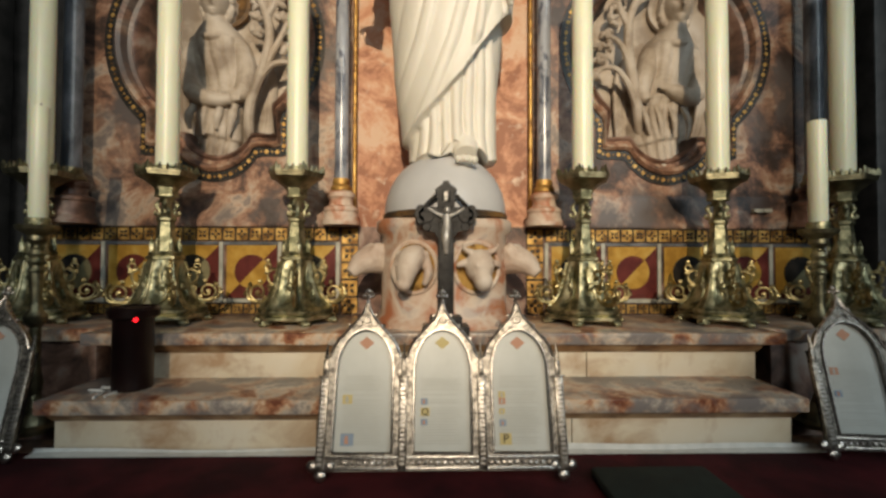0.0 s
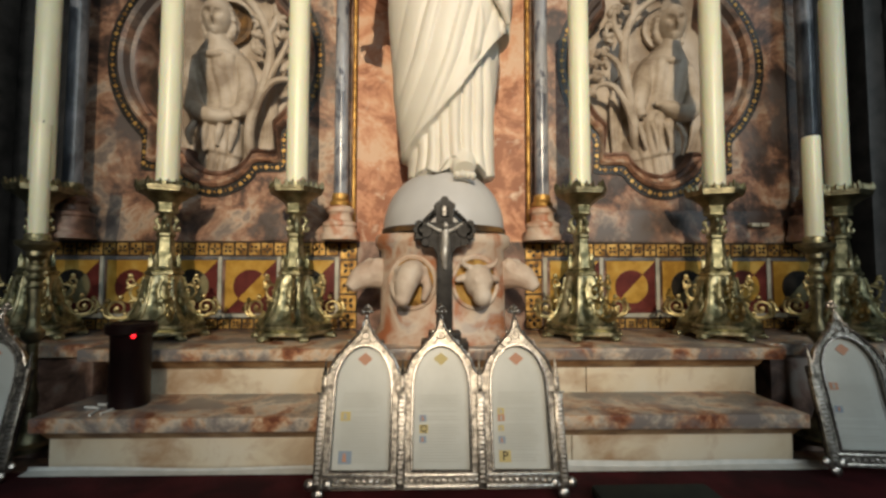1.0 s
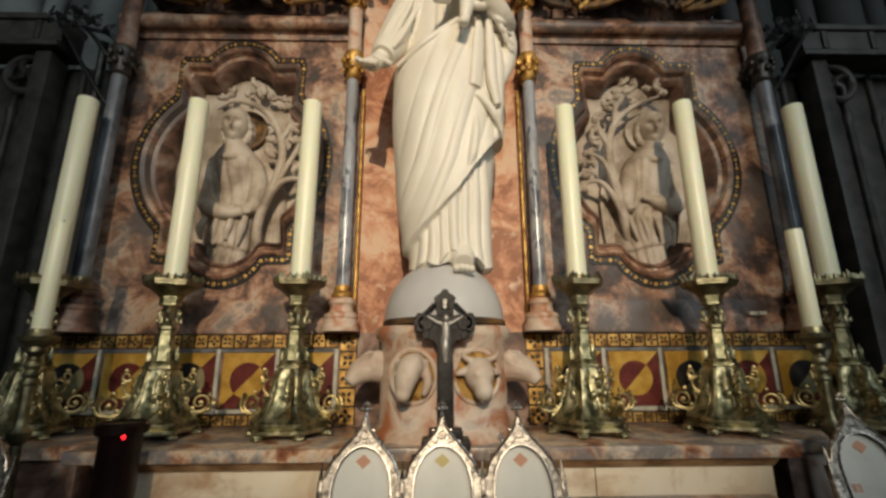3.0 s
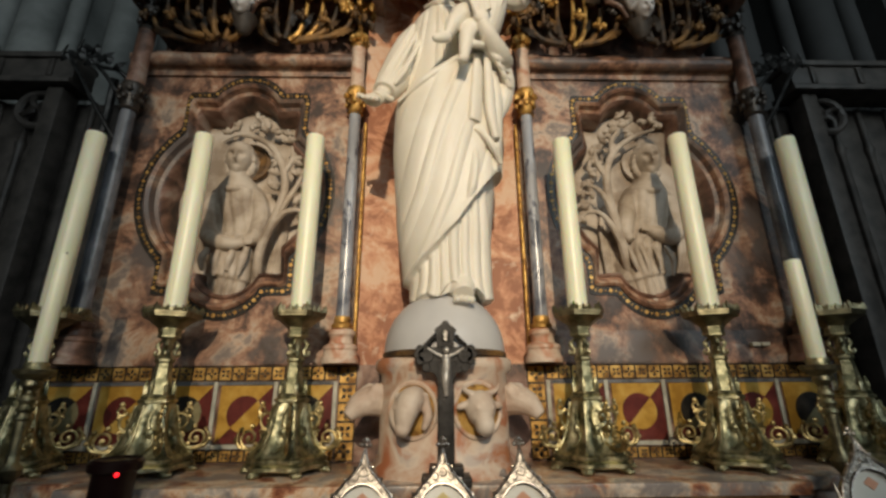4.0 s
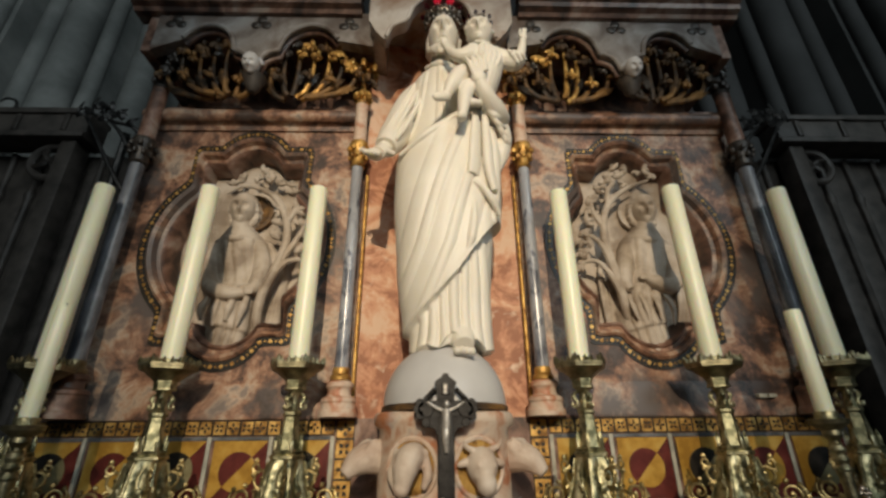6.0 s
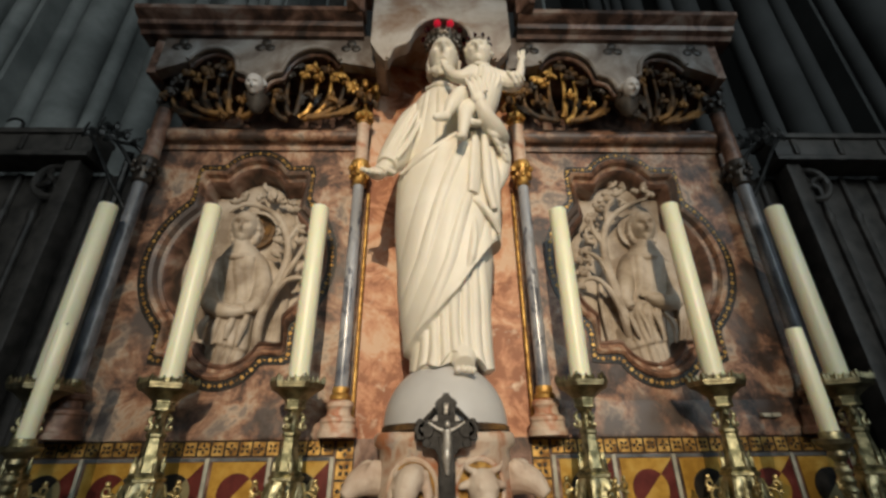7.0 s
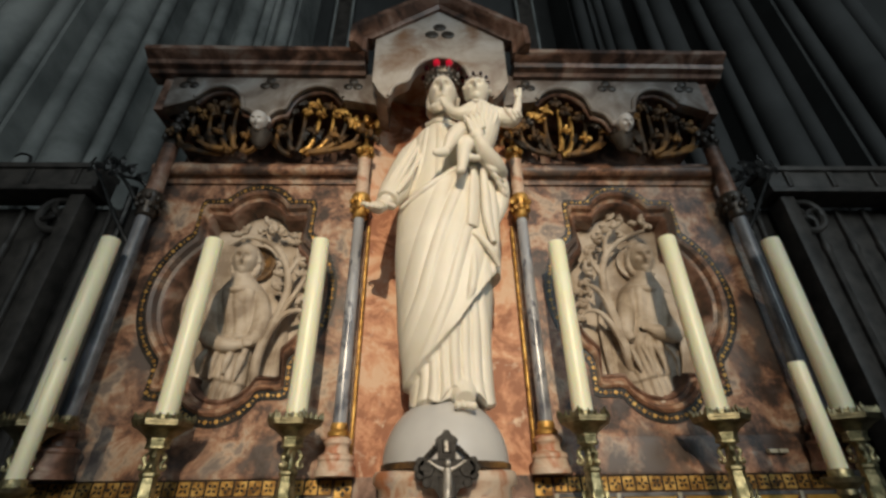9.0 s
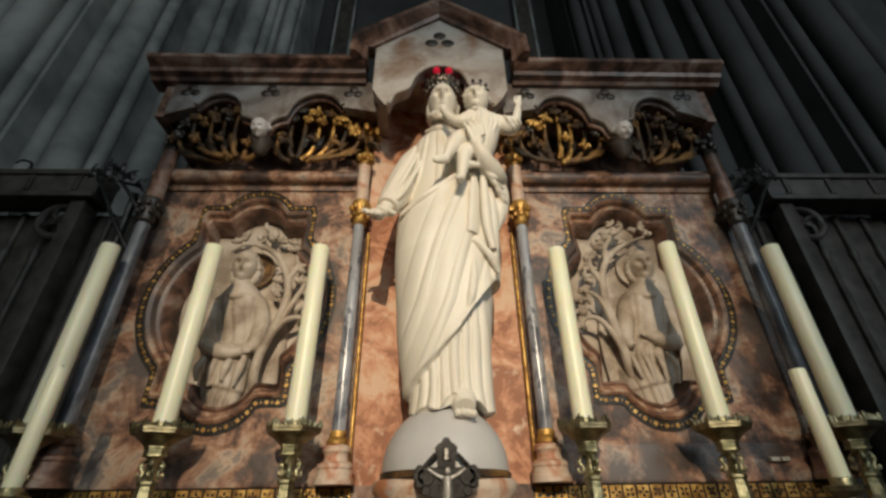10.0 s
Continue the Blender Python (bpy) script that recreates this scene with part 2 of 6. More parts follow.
def world_of(ob):
    m = ob.matrix_basis.copy()
    while ob.parent:
        ob = ob.parent
        m = ob.matrix_basis @ m
    return m


def part(name, bm, material, parent=None, label="", sharp=0.6):
    finish(bm, sharp)
    if parent is not None:
        bm.transform(world_of(parent).inverted())
    me = bpy.data.meshes.new(name)
    bm.to_mesh(me)
    bm.free()
    me.materials.append(material)
    ob = new(name, me)
    if parent is not None:
        ob.parent = parent
    if label:
        ob["label"] = label
    return ob


def thing(name, place, label, category, group=""):
    return tagged(place_empty(name, place), label, category, group)


def place_empty(name, place):
    o = new(name)
    o.matrix_basis = Matrix.Translation(place)
    o.empty_display_size = 0.05
    return o


def setting(name, bm, material, label, category):
    return tagged(part(name, bm, material), label, category, kind="structure")


def box(bm, x0, x1, y0, y1, z0, z1, bevel=0.0, m=None):
    r = bmesh.ops.create_cube(bm, size=1.0, matrix=Matrix.LocRotScale(((x0 + x1) / 2, (y0 + y1) / 2, (z0 + z1) / 2), None, (x1 - x0, y1 - y0, z1 - z0)))
    vs = r["verts"]
    if bevel:
        es = list({e for v in vs for e in v.link_edges})
        r = bmesh.ops.bevel(bm, geom=es, offset=bevel, segments=2, affect="EDGES", profile=0.5)
        vs = list({v for f in r["faces"] for v in f.verts})
    if m is not None:
        bmesh.ops.transform(bm, matrix=m, verts=vs)
    return bm


def rings(bm, loops, closed=True, cap=True):
    """Skin between loops of equally many points."""
    made = [[bm.verts.new(p) for p in loop] for loop in loops]
    n = len(made[0])
    for a, b in zip(made, made[1:]):
        for i in range(n if closed else n - 1):
            j = (i + 1) % n
            bm.faces.new((a[i], a[j], b[j], b[i]))
    if cap:
        bm.faces.new(made[0][::-1])
        bm.faces.new(made[-1])
    return bm


def lathe(bm, cx, cy, profile, seg=24, lobes=0, amp=0.0, turn=0.0, cap=True):
    loops = []
    for r, z, *k in profile:
        q = k[0] if k else 0.0
        loops.append([(cx + r * (1 + q * amp * math.cos(lobes * a)) * math.cos(a + turn), cy + r * (1 + q * amp * math.cos(lobes * a)) * math.sin(a + turn), z) for a in (2 * math.pi * i / seg for i in range(seg))])
    return rings(bm, loops, True, cap)


def smooth_path(pts, steps=6):
    out = []
    p = [Vector(q) for q in pts]
    p = [2 * p[0] - p[1], *p, 2 * p[-1] - p[-2]]
    for i in range(1, len(p) - 2):
        for s in range(steps):
            t = s / steps
            a, b, c, d = p[i - 1], p[i], p[i + 1], p[i + 2]
            out.append(0.5 * (2 * b + (c - a) * t + (2 * a - 5 * b + 4 * c - d) * t * t + (3 * b - a - 3 * c + d) * t ** 3))
    out.append(p[-2])
    return out


def tube(bm, pts, radii, seg=8, steps=5, flat=1.0):
    path = smooth_path(pts, steps) if steps > 1 else [Vector(p) for p in pts]
    n = len(path)
    rr = [np.interp(i / (n - 1), np.linspace(0, 1, len(radii)), radii) for i in range(n)]
    side = None
    loops = []
    for i, p in enumerate(path):
        d = (path[min(i + 1, n - 1)] - path[max(i - 1, 0)]).normalized()
        if side is None:
            side = d.orthogonal().normalized()
        side = (side - d * side.dot(d)).normalized()
        up = d.cross(side)
        loops.append([p + (side * math.cos(a) + up * math.sin(a) * flat) * rr[i] for a in (2 * math.pi * k / seg for k in range(seg))])
    return rings(bm, loops)


def ball(bm, seg, rows):
    """The vertices of a new unit sphere."""
    top, low = bm.verts.new((0, 0, 1)), bm.verts.new((0, 0, -1))
    made = [[bm.verts.new((math.sin(p) * math.cos(a), math.sin(p) * math.sin(a), math.cos(p))) for a in (math.tau * j / seg for j in range(seg))] for p in (math.pi * i / rows for i in range(1, rows))]
    for j in range(seg):
        k = (j + 1) % seg
        bm.faces.new((top, made[0][j], made[0][k]))
        bm.faces.new((low, made[-1][k], made[-1][j]))
        for a, b in zip(made, made[1:]):
            bm.faces.new((a[j], b[j], b[k], a[k]))
    return [top, low, *(v for ring in made for v in ring)]


def blob(bm, c, r, seg=12, rot=None, bumps=0.0, freq=3.0):
    m = Matrix.LocRotScale(c, Euler([radians(a) for a in rot]) if rot else None, r)
    for v in ball(bm, seg, max(6, seg * 2 // 3)):
        if bumps:
            v.co *= 1 + bumps * noise.noise(v.co * freq + Vector(c) * 31)
        v.co = m @ v.co
    return bm


def plate(bm, outer, holes, y0, y1):
    """A plate in the x-z plane with holes, from y0 (front) to y1."""
    edges, sides = [], []
    for loop in [outer, *holes]:
        f = [bm.verts.new((x, y0, z)) for x, z in loop]
        b = [bm.verts.new((x, y1, z)) for x, z in loop]
        n = len(f)
        edges += [bm.edges.new((f[i], f[(i + 1) % n])) for i in range(n)]
        for i in range(n):
            j = (i + 1) % n
            bm.faces.new((f[i], f[j], b[j], b[i]))
    r = bmesh.ops.triangle_fill(bm, use_beauty=True, use_dissolve=False, edges=edges)
    return bm


def poly(bm, pts, y0, y1):
    f = [bm.verts.new((x, y0, z)) for x, z in pts]
    b = [bm.verts.new((x, y1, z)) for x, z in pts]
    n = len(f)
    bm.faces.new(f)
    bm.faces.new(b[::-1])
    for i in range(n):
        bm.faces.new((f[i], b[i], b[(i + 1) % n], f[(i + 1) % n]))
    return bm


def profile_run(bm, pts, path):
    """Sweep a moulding profile (out, up) along x-z points of a path at y = 0 .. out is towards -y."""
    loops = []
    for x, y, z in path:
        loops.append([(x, y - o, z + u) for o, u in pts])
    return rings(bm, loops)


def cone_leaf(bm, c, length, width, ang, y_bulge, tilt=0.0):
    """A lobed acanthus leaf in the x-z plane that points along ang and bulges towards the viewer."""
    out = []
    for i in range(11):
        t = i / 10
        w = width * math.sin(math.pi * min(1, t * 1.02) ** 0.8) * (1 + 0.28 * math.cos(t * 26))
        out.append((t * length, w, y_bulge * math.sin(math.pi * t) + tilt * t))
    ca, sa = math.cos(ang), math.sin(ang)

    def at(u, v, w):
        return (c[0] + u * ca - v * sa, c[1] - w, c[2] + u * sa + v * ca)
    top = [bm.verts.new(at(u, v, 0.35 * w)) for u, v, w in out]
    mid = [bm.verts.new(at(u, 0, w + 0.004)) for u, v, w in out]
    bot = [bm.verts.new(at(u, -v, 0.35 * w)) for u, v, w in out]
    for a, b in ((top, mid), (mid, bot)):
        for i in range(10):
            bm.faces.new((a[i], a[i + 1], b[i + 1], b[i]))
    return bm


def carved_head(bm, c, r, yaw=0.0, nod=0.0, depth=1.0, seg=40):
    """A carved face on an egg-shaped skull: brow, eye hollows, nose, cheeks, mouth and chin. It looks along -y."""
    m = Matrix.Translation(c) @ Matrix.Rotation(radians(yaw), 4, "Z") @ Matrix.Rotation(radians(nod), 4, "X") @ Matrix.Diagonal((*r, 1))

    def bump(x, z, cx, cz, sx, sz):
        return math.exp(-((x - cx) / sx) ** 2 - ((z - cz) / sz) ** 2)
    for v in ball(bm, seg, seg * 2 // 3):
        x, y, z = v.co
        if z < 0:
            x *= 1 + 0.16 * z
        f = max(0.0, -y)
        d = 0.0
        if f > 0:
            ax = abs(x)
            d += 0.34 * bump(x, z, 0, -0.14, 0.11, 0.13) + 0.20 * bump(x, z, 0, 0.08, 0.09, 0.18)
            d += 0.13 * bump(ax, z, 0.30, 0.33, 0.30, 0.09) - 0.22 * bump(ax, z, 0.32, 0.13, 0.17, 0.12)
            d += 0.07 * bump(ax, z, 0.33, 0.12, 0.10, 0.06) + 0.08 * bump(ax, z, 0.42, -0.16, 0.20, 0.18)
            d += 0.10 * bump(x, z, 0, -0.42, 0.20, 0.045) + 0.11 * bump(x, z, 0, -0.53, 0.17, 0.05) - 0.10 * bump(x, z, 0, -0.475, 0.24, 0.025)
            d += 0.16 * bump(x, z, 0, -0.76, 0.24, 0.14)
        v.co = m @ Vector((x, y - d * depth * min(1.0, f * 2.2), z))
    return bm


def hair_locks(bm, c, r, n, length, seed, thick, back=0.25, fore=-0.5):
    """Curly locks that fall from the parting down both sides of a head."""
    rnd = random.Random(seed)
    for s in (-1, 1):
        for k in range(n):
            u = k / (n - 1)
            y = (fore + (back - fore) * u) * r[1]
            w = 1.02 + 0.05 * rnd.random()
            p = [(0.12 * s * r[0], y * 0.9, 0.98 * r[2]), (0.66 * s * r[0], y * 1.05, 0.74 * r[2]), (w * s * r[0], y + 0.2 * r[1] * u, 0.22 * r[2])]
            p += [((w + 0.06) * s * r[0], y + 0.22 * r[1], -0.25 * r[2] * length), ((w - 0.03) * s * r[0], y + 0.26 * r[1], -0.62 * r[2] * length), ((w - 0.16) * s * r[0], y + 0.24 * r[1], -0.95 * r[2] * length)]
            for i, (a, b, e) in enumerate(smooth_path(p, 2)):
                q = thick * rnd.uniform(0.95, 1.45)
                blob(bm, (c[0] + a * (0.93 + 0.05 * (i % 2)), c[1] + b, c[2] + e), (q * 0.85, q * 1.1, q), 8, bumps=0.35)
    return bm


def letter(body, size, depth):
    """A letter of the built-in font as a mesh standing in the x-z plane."""
    cu = bpy.data.curves.new("letter", "FONT")
    cu.body, cu.size, cu.extrude, cu.align_x, cu.align_y = body, size, depth, "CENTER", "CENTER"
    w = new("letter", cu)
    me = bpy.data.meshes.new_from_object(w.evaluated_get(bpy.context.evaluated_depsgraph_get()))
    bpy.data.objects.remove(w)
    bm = bmesh.new()
    bm.from_mesh(me)
    bpy.data.meshes.remove(me)
    bm.transform(Matrix.Rotation(radians(90), 4, "X"))
    return bm


# ---- room ----
setting("floor", box(bmesh.new(), -6, 6, -8, 3.6, -0.2, 0.0), STONE_DARK, "dark stone church floor", "floor")
setting("ceiling", box(bmesh.new(), -6, 6, -8, 3.6, 8.0, 8.2), STONE_DARK, "dark vault high above the chapel", "ceiling")
setting("wall_north", box(bmesh.new(), -6, 6, 3.2, 3.5, 0, 8), STONE_DARK, "dark stone wall behind the altar", "wall")
setting("wall_south", box(bmesh.new(), -6, 6, -8, -7.7, 0, 8), STONE_DARK, "dark far wall of the nave", "wall")
setting("wall_west", box(bmesh.new(), -6, -5.7, -7.7, 3.2, 0, 8), STONE_DARK, "dark side wall", "wall")
setting("wall_east", box(bmesh.new(), 5.7, 6, -7.7, 3.2, 0, 8), STONE_DARK, "dark side wall", "wall")


def clustered_pier(sx, material, label):
    """Moulded shafts stepping forward from the wall."""
    t = thing("clustered_pier", (sx * 2.2, 2.6, 0), label, "pier", "piers beside the altar")
    bm = bmesh.new()
    pts = [(1.30, 3.2), (1.30, 2.75), (1.42, 2.75), (1.42, 2.62), (1.75, 2.62), (1.75, 2.45), (2.05, 2.45), (2.05, 2.28), (2.45, 2.28), (2.45, 2.05), (3.4, 2.05), (3.4, 3.2)]
    rings(bm, [[(sx * x, y, z) for x, y in pts] for z in (0.0, 7.9)])
    part("core", bm, material, t)
    for x, y, r in ((1.36, 2.68, 0.055), (1.50, 2.60, 0.04), (1.62, 2.58, 0.075), (1.78, 2.44, 0.05), (1.92, 2.42, 0.085), (2.08, 2.27, 0.045), (2.24, 2.24, 0.10), (2.40, 2.20, 0.05), (2.52, 2.03, 0.045), (2.72, 2.00, 0.10), (2.95, 2.0, 0.05)):
        part("shaft", lathe(bmesh.new(), sx * x, y, [(r * 1.5, 0), (r * 1.5, 0.25), (r, 0.32), (r, 7.9)], 16), material, t)
    return t


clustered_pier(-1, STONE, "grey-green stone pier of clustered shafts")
# less light reaches the right pier; its stone colour carries that shade
clustered_pier(1, STONE_DARK, "stone pier of clustered shafts, shade put into its dark colour")
for sx in (-1, 1):
    t = thing("wall_shaft", (sx * 0.98, 3.1, 0), "slim dark carved shaft on the wall behind", "shaft", "shafts behind the altar")
    part("strip", box(bmesh.new(), sx * 1.0 - 0.07, sx * 1.0 + 0.07, 3.12, 3.195, 0.02, 7.9), DARKWOOD, t)
    for dx in (-0.09, 0.09):
        part("bead", lathe(bmesh.new(), sx * 1.0 + dx, 3.13, [(0.016, 0.02), (0.016, 7.9)], 8), STONE, t)

# ---- altar table ----
t = thing("altar_table", (0, 1.3, 0), "stone altar table under a dark red cloth", "altar")
part("block", box(bmesh.new(), -1.25, 1.25, 0.72, 1.38, 0.0, 0.985, 0.01), MARBLE, t)
t = thing("altar_cloth", (0, 1.0, 0.985), "dark red altar cloth lying over the table", "cloth")
bm = bmesh.new()
nx = 60
prof = [(0.69, 0.30), (0.685, 0.60), (0.687, 0.90), (0.70, 0.985), (0.73, 0.996), (0.9, 0.997), (1.1, 0.997), (1.262, 0.997)]
rings(bm, [[(-1.28 + 2.56 * i / nx, y - (0.012 * math.sin(i * 0.9) if z < 0.9 else 0), z + 0.0015 * math.sin(i * 1.3 + y * 9)) for y, z in prof] for i in range(nx + 1)], closed=False, cap=False)
part("sheet", bm, CLOTH, t)
bm = bmesh.new()
rings(bm, [[(-0.93 + 1.80 * i / 40, y, z + 0.002 * math.sin(i * 0.55) * (z > 1.0)) for y, z in ((1.235, 0.9995), (1.258, 1.001), (1.262, 1.0085 - 0.004 * math.sin(i * 0.16)))] for i in range(41)], closed=False, cap=False)
tagged(part("linen_edge", bm, LINEN), "white linen hem showing behind the red cloth", "cloth")

# ---- stepped shelves ----
ZL, ZU = 1.125, 1.246
t = thing("lower_shelf", (0, 1.35, 1.0), "breccia marble shelf on a cream marble riser", "altar shelf")
for x0, x1 in ((-0.89, -0.30), (-0.298, 0.29), (0.292, 0.812)):
    part("riser_slab", box(bmesh.new(), x0, x1, 1.266, 1.40, 0.998, 1.082, 0.002), CREAM, t)
part("bed_moulding", profile_run(bmesh.new(), [(0, 0), (0.007, 0), (0.012, 0.006), (0.024, 0.016), (0.026, 0.023), (0, 0.023)], [(-0.893, 1.27, 1.0695), (0.815, 1.27, 1.0695)]), BED, t)
part("top_slab", box(bmesh.new(), -0.905, 0.822, 1.225, 1.42, 1.093, ZL, 0.004), SHELF, t, "red and cream veined marble top")
t = thing("upper_shelf", (0, 1.55, 1.12), "breccia marble shelf carrying the candlesticks", "altar shelf")
for x0, x1 in ((-0.86, -0.25), (-0.248, 0.38), (0.382, 0.842)):
    part("riser_slab", box(bmesh.new(), x0, x1, 1.421, 1.56, 1.06, 1.204, 0.002), CREAM, t)
part("bed_moulding", profile_run(bmesh.new(), [(0, 0), (0.007, 0), (0.012, 0.006), (0.024, 0.016), (0.026, 0.023), (0, 0.023)], [(-0.863, 1.422, 1.1915), (0.845, 1.422, 1.1915)]), BED, t)
part("top_slab", box(bmesh.new(), -0.93, 0.90, 1.382, 1.75, 1.215, ZU, 0.004), SHELF, t, "red and cream veined marble top")
for sx, x0 in ((-1, -0.932), (1, 0.902)):
    xa, xb = (-1.42, x0) if sx < 0 else (x0, 1.42)
    t = thing("end_plinth", ((xa + xb) / 2, 1.62, 0), "dark marble plinth at the end of the shelf", "plinth", "end plinths")
    part("body", box(bmesh.new(), xa + 0.02, xb - 0.02 * (sx < 0), 1.47, 1.74, 0.0, 1.212, 0.003), MARBLE_DARK, t)
    part("top_slab", box(bmesh.new(), xa, xb, 1.45, 1.75, 1.213, ZU - 0.001, 0.004), SHELF, t)

# ---- reredos: inlaid band ----
YP = 1.756
setting("wall_band", box(bmesh.new(), -1.33, 1.33, YP, 2.02, 1.0, 1.548), MARBLE_DARK, "marble back slab of the inlaid band", "wall panel")


def inlay_tile(x0, x1, z0, z1, kind):
    t = thing("inlaid_tile", ((x0 + x1) / 2, YP, z0), "ochre and maroon tile with a two-coloured disc" if kind else "ochre and maroon tile with a black and olive disc", "tile", "inlaid tiles")
    y = YP
    cx, cz, r = (x0 + x1) / 2, (z0 + z1) / 2, (x1 - x0) * 0.335
    part("corner_piece", poly(bmesh.new(), [(x0, z0), (x1, z1), (x0, z1)], y - 0.004, y), YELLOW, t)
    part("corner_piece", poly(bmesh.new(), [(x0 + 0.001, z0), (x1, z0), (x1, z1 - 0.001)], y - 0.004, y), MAROON, t)
    d = math.atan2(z1 - z0, x1 - x0)
    for s, m in ((0, MAROON if kind else BLACKI), (1, YELLOW if kind else OLIVE)):
        arc = [(cx + r * math.cos(d + math.pi * (s + k / 16)), cz + r * math.sin(d + math.pi * (s + k / 16))) for k in range(17)]
        part("half_disc", poly(bmesh.new(), arc, y - 0.007, y - 0.003), m, t)


def gold_band(x0, x1, z0, z1, n, vertical=False):
    t = thing("mosaic_band", ((x0 + x1) / 2, YP, z0), "gilt mosaic strip with small dark flowers", "mosaic band", "mosaic bands")
    part("backing", box(bmesh.new(), x0, x1, YP - 0.003, YP, z0, z1), BLACKI, t)
    w, h = (x1 - x0), (z1 - z0)
    dark = bmesh.new()
    for i in range(n):
        a0, a1 = (x0 + w * i / n, x0 + w * (i + 1) / n) if not vertical else (x0, x1)
        b0, b1 = (z0, z1) if not vertical else (z0 + h * i / n, z0 + h * (i + 1) / n)
        e = 0.0035
        part("gilt_square", box(bmesh.new(), a0 + e, a1 - e, YP - 0.006, YP - 0.002, b0 + e, b1 - e), GILT, t)
        cx, cz, s = (a0 + a1) / 2, (b0 + b1) / 2, min(a1 - a0, b1 - b0) / 2 - e
        for k in range(4):
            a = math.pi / 4 + k * math.pi / 2 if i % 2 else k * math.pi / 2
            px, pz = cx + 0.52 * s * math.cos(a), cz + 0.52 * s * math.sin(a)
            q = 0.26 * s
            poly(dark, [(px + q * 1.5 * math.cos(a), pz + q * 1.5 * math.sin(a)), (px - q * math.sin(a), pz + q * math.cos(a)), (px - q * 1.5 * math.cos(a), pz - q * 1.5 * math.sin(a)), (px + q * math.sin(a), pz - q * math.cos(a))], YP - 0.0085, YP - 0.005)
    tagged(part("dark_petals", dark, BLACKI, t), kind="stuff")


for sx in (-1, 1):
    xs = [0.358 + 0.197 * i for i in range(6)]
    for i in range(5):
        a, b = xs[i] + 0.018, xs[i + 1] - 0.008
        x0, x1 = (-b, -a) if sx < 0 else (a, b)
        inlay_tile(x0 if sx > 0 else x0 + 0.010, x1 if sx > 0 else x1 + 0.010, 1.305, 1.482, (i % 2 == 1))
    for i in range(6):
        x = sx * xs[i] if sx > 0 else -xs[i]
        tagged(part("inlay_strip", box(bmesh.new(), x - 0.006, x + 0.006, YP - 0.006, YP, 1.288, 1.494), PALE), "pale upright strip between tiles", "inlay strip", "inlay strips")
    for z0, z1 in ((1.484, 1.494), (1.289, 1.301)):
        for i in range(5):
            a, b = xs[i] + 0.008, xs[i + 1] - 0.008
            x0, x1 = (-b, -a) if sx < 0 else (a, b)
            tagged(part("inlay_border", box(bmesh.new(), x0, x1, YP - 0.004, YP, z0, z1), SLATE if z0 > 1.4 else PALE), "grey slate border strip of a tile", "inlay strip", "inlay strips")
    gold_band(*((-1.32, -0.352) if sx < 0 else (0.352, 1.32)), 1.497, 1.544, 22)
    gold_band(*((-1.32, -0.352) if sx < 0 else (0.352, 1.32)), 1.249, 1.286, 24)
    gold_band(*((-0.348, -0.288) if sx < 0 else (0.288, 0.348)), 1.249, 1.544, 5, True)

# ---- reredos: panels ----
YW = 1.772
PX, PZ = 0.79, 2.19


def outline(s, n=144):
    """The lobed frame: a tall rectangle, a large circle and lobes above and below, about its centre."""
    out = []
    for i in range(n):
        a = 2 * math.pi * i / n
        dx, dz = math.cos(a), math.sin(a)
        best = 0
        up, dn, hw = 0.455, 0.40, 0.25
        best = max(best, min(hw / abs(dx) if abs(dx) > 1e-6 else 9, (up if dz > 0 else dn) / abs(dz) if abs(dz) > 1e-6 else 9))
        for cz, r in ((0.0, 0.378), (0.37, 0.165), (-0.32, 0.17)):
            q = (dz * cz) ** 2 - (cz * cz - r * r)
            if q > 0:
                best = max(best, dz * cz + math.sqrt(q))
        out.append((best * dx * s, best * dz * s))
    return out


def inset(s0, d):
    """The outline moved inwards by d metres along its own shape."""
    o = outline(1.0)
    return [(x * (1 - d / max(0.2, math.hypot(x, z))), z * (1 - d / max(0.2, math.hypot(x, z)))) for x, z in o]


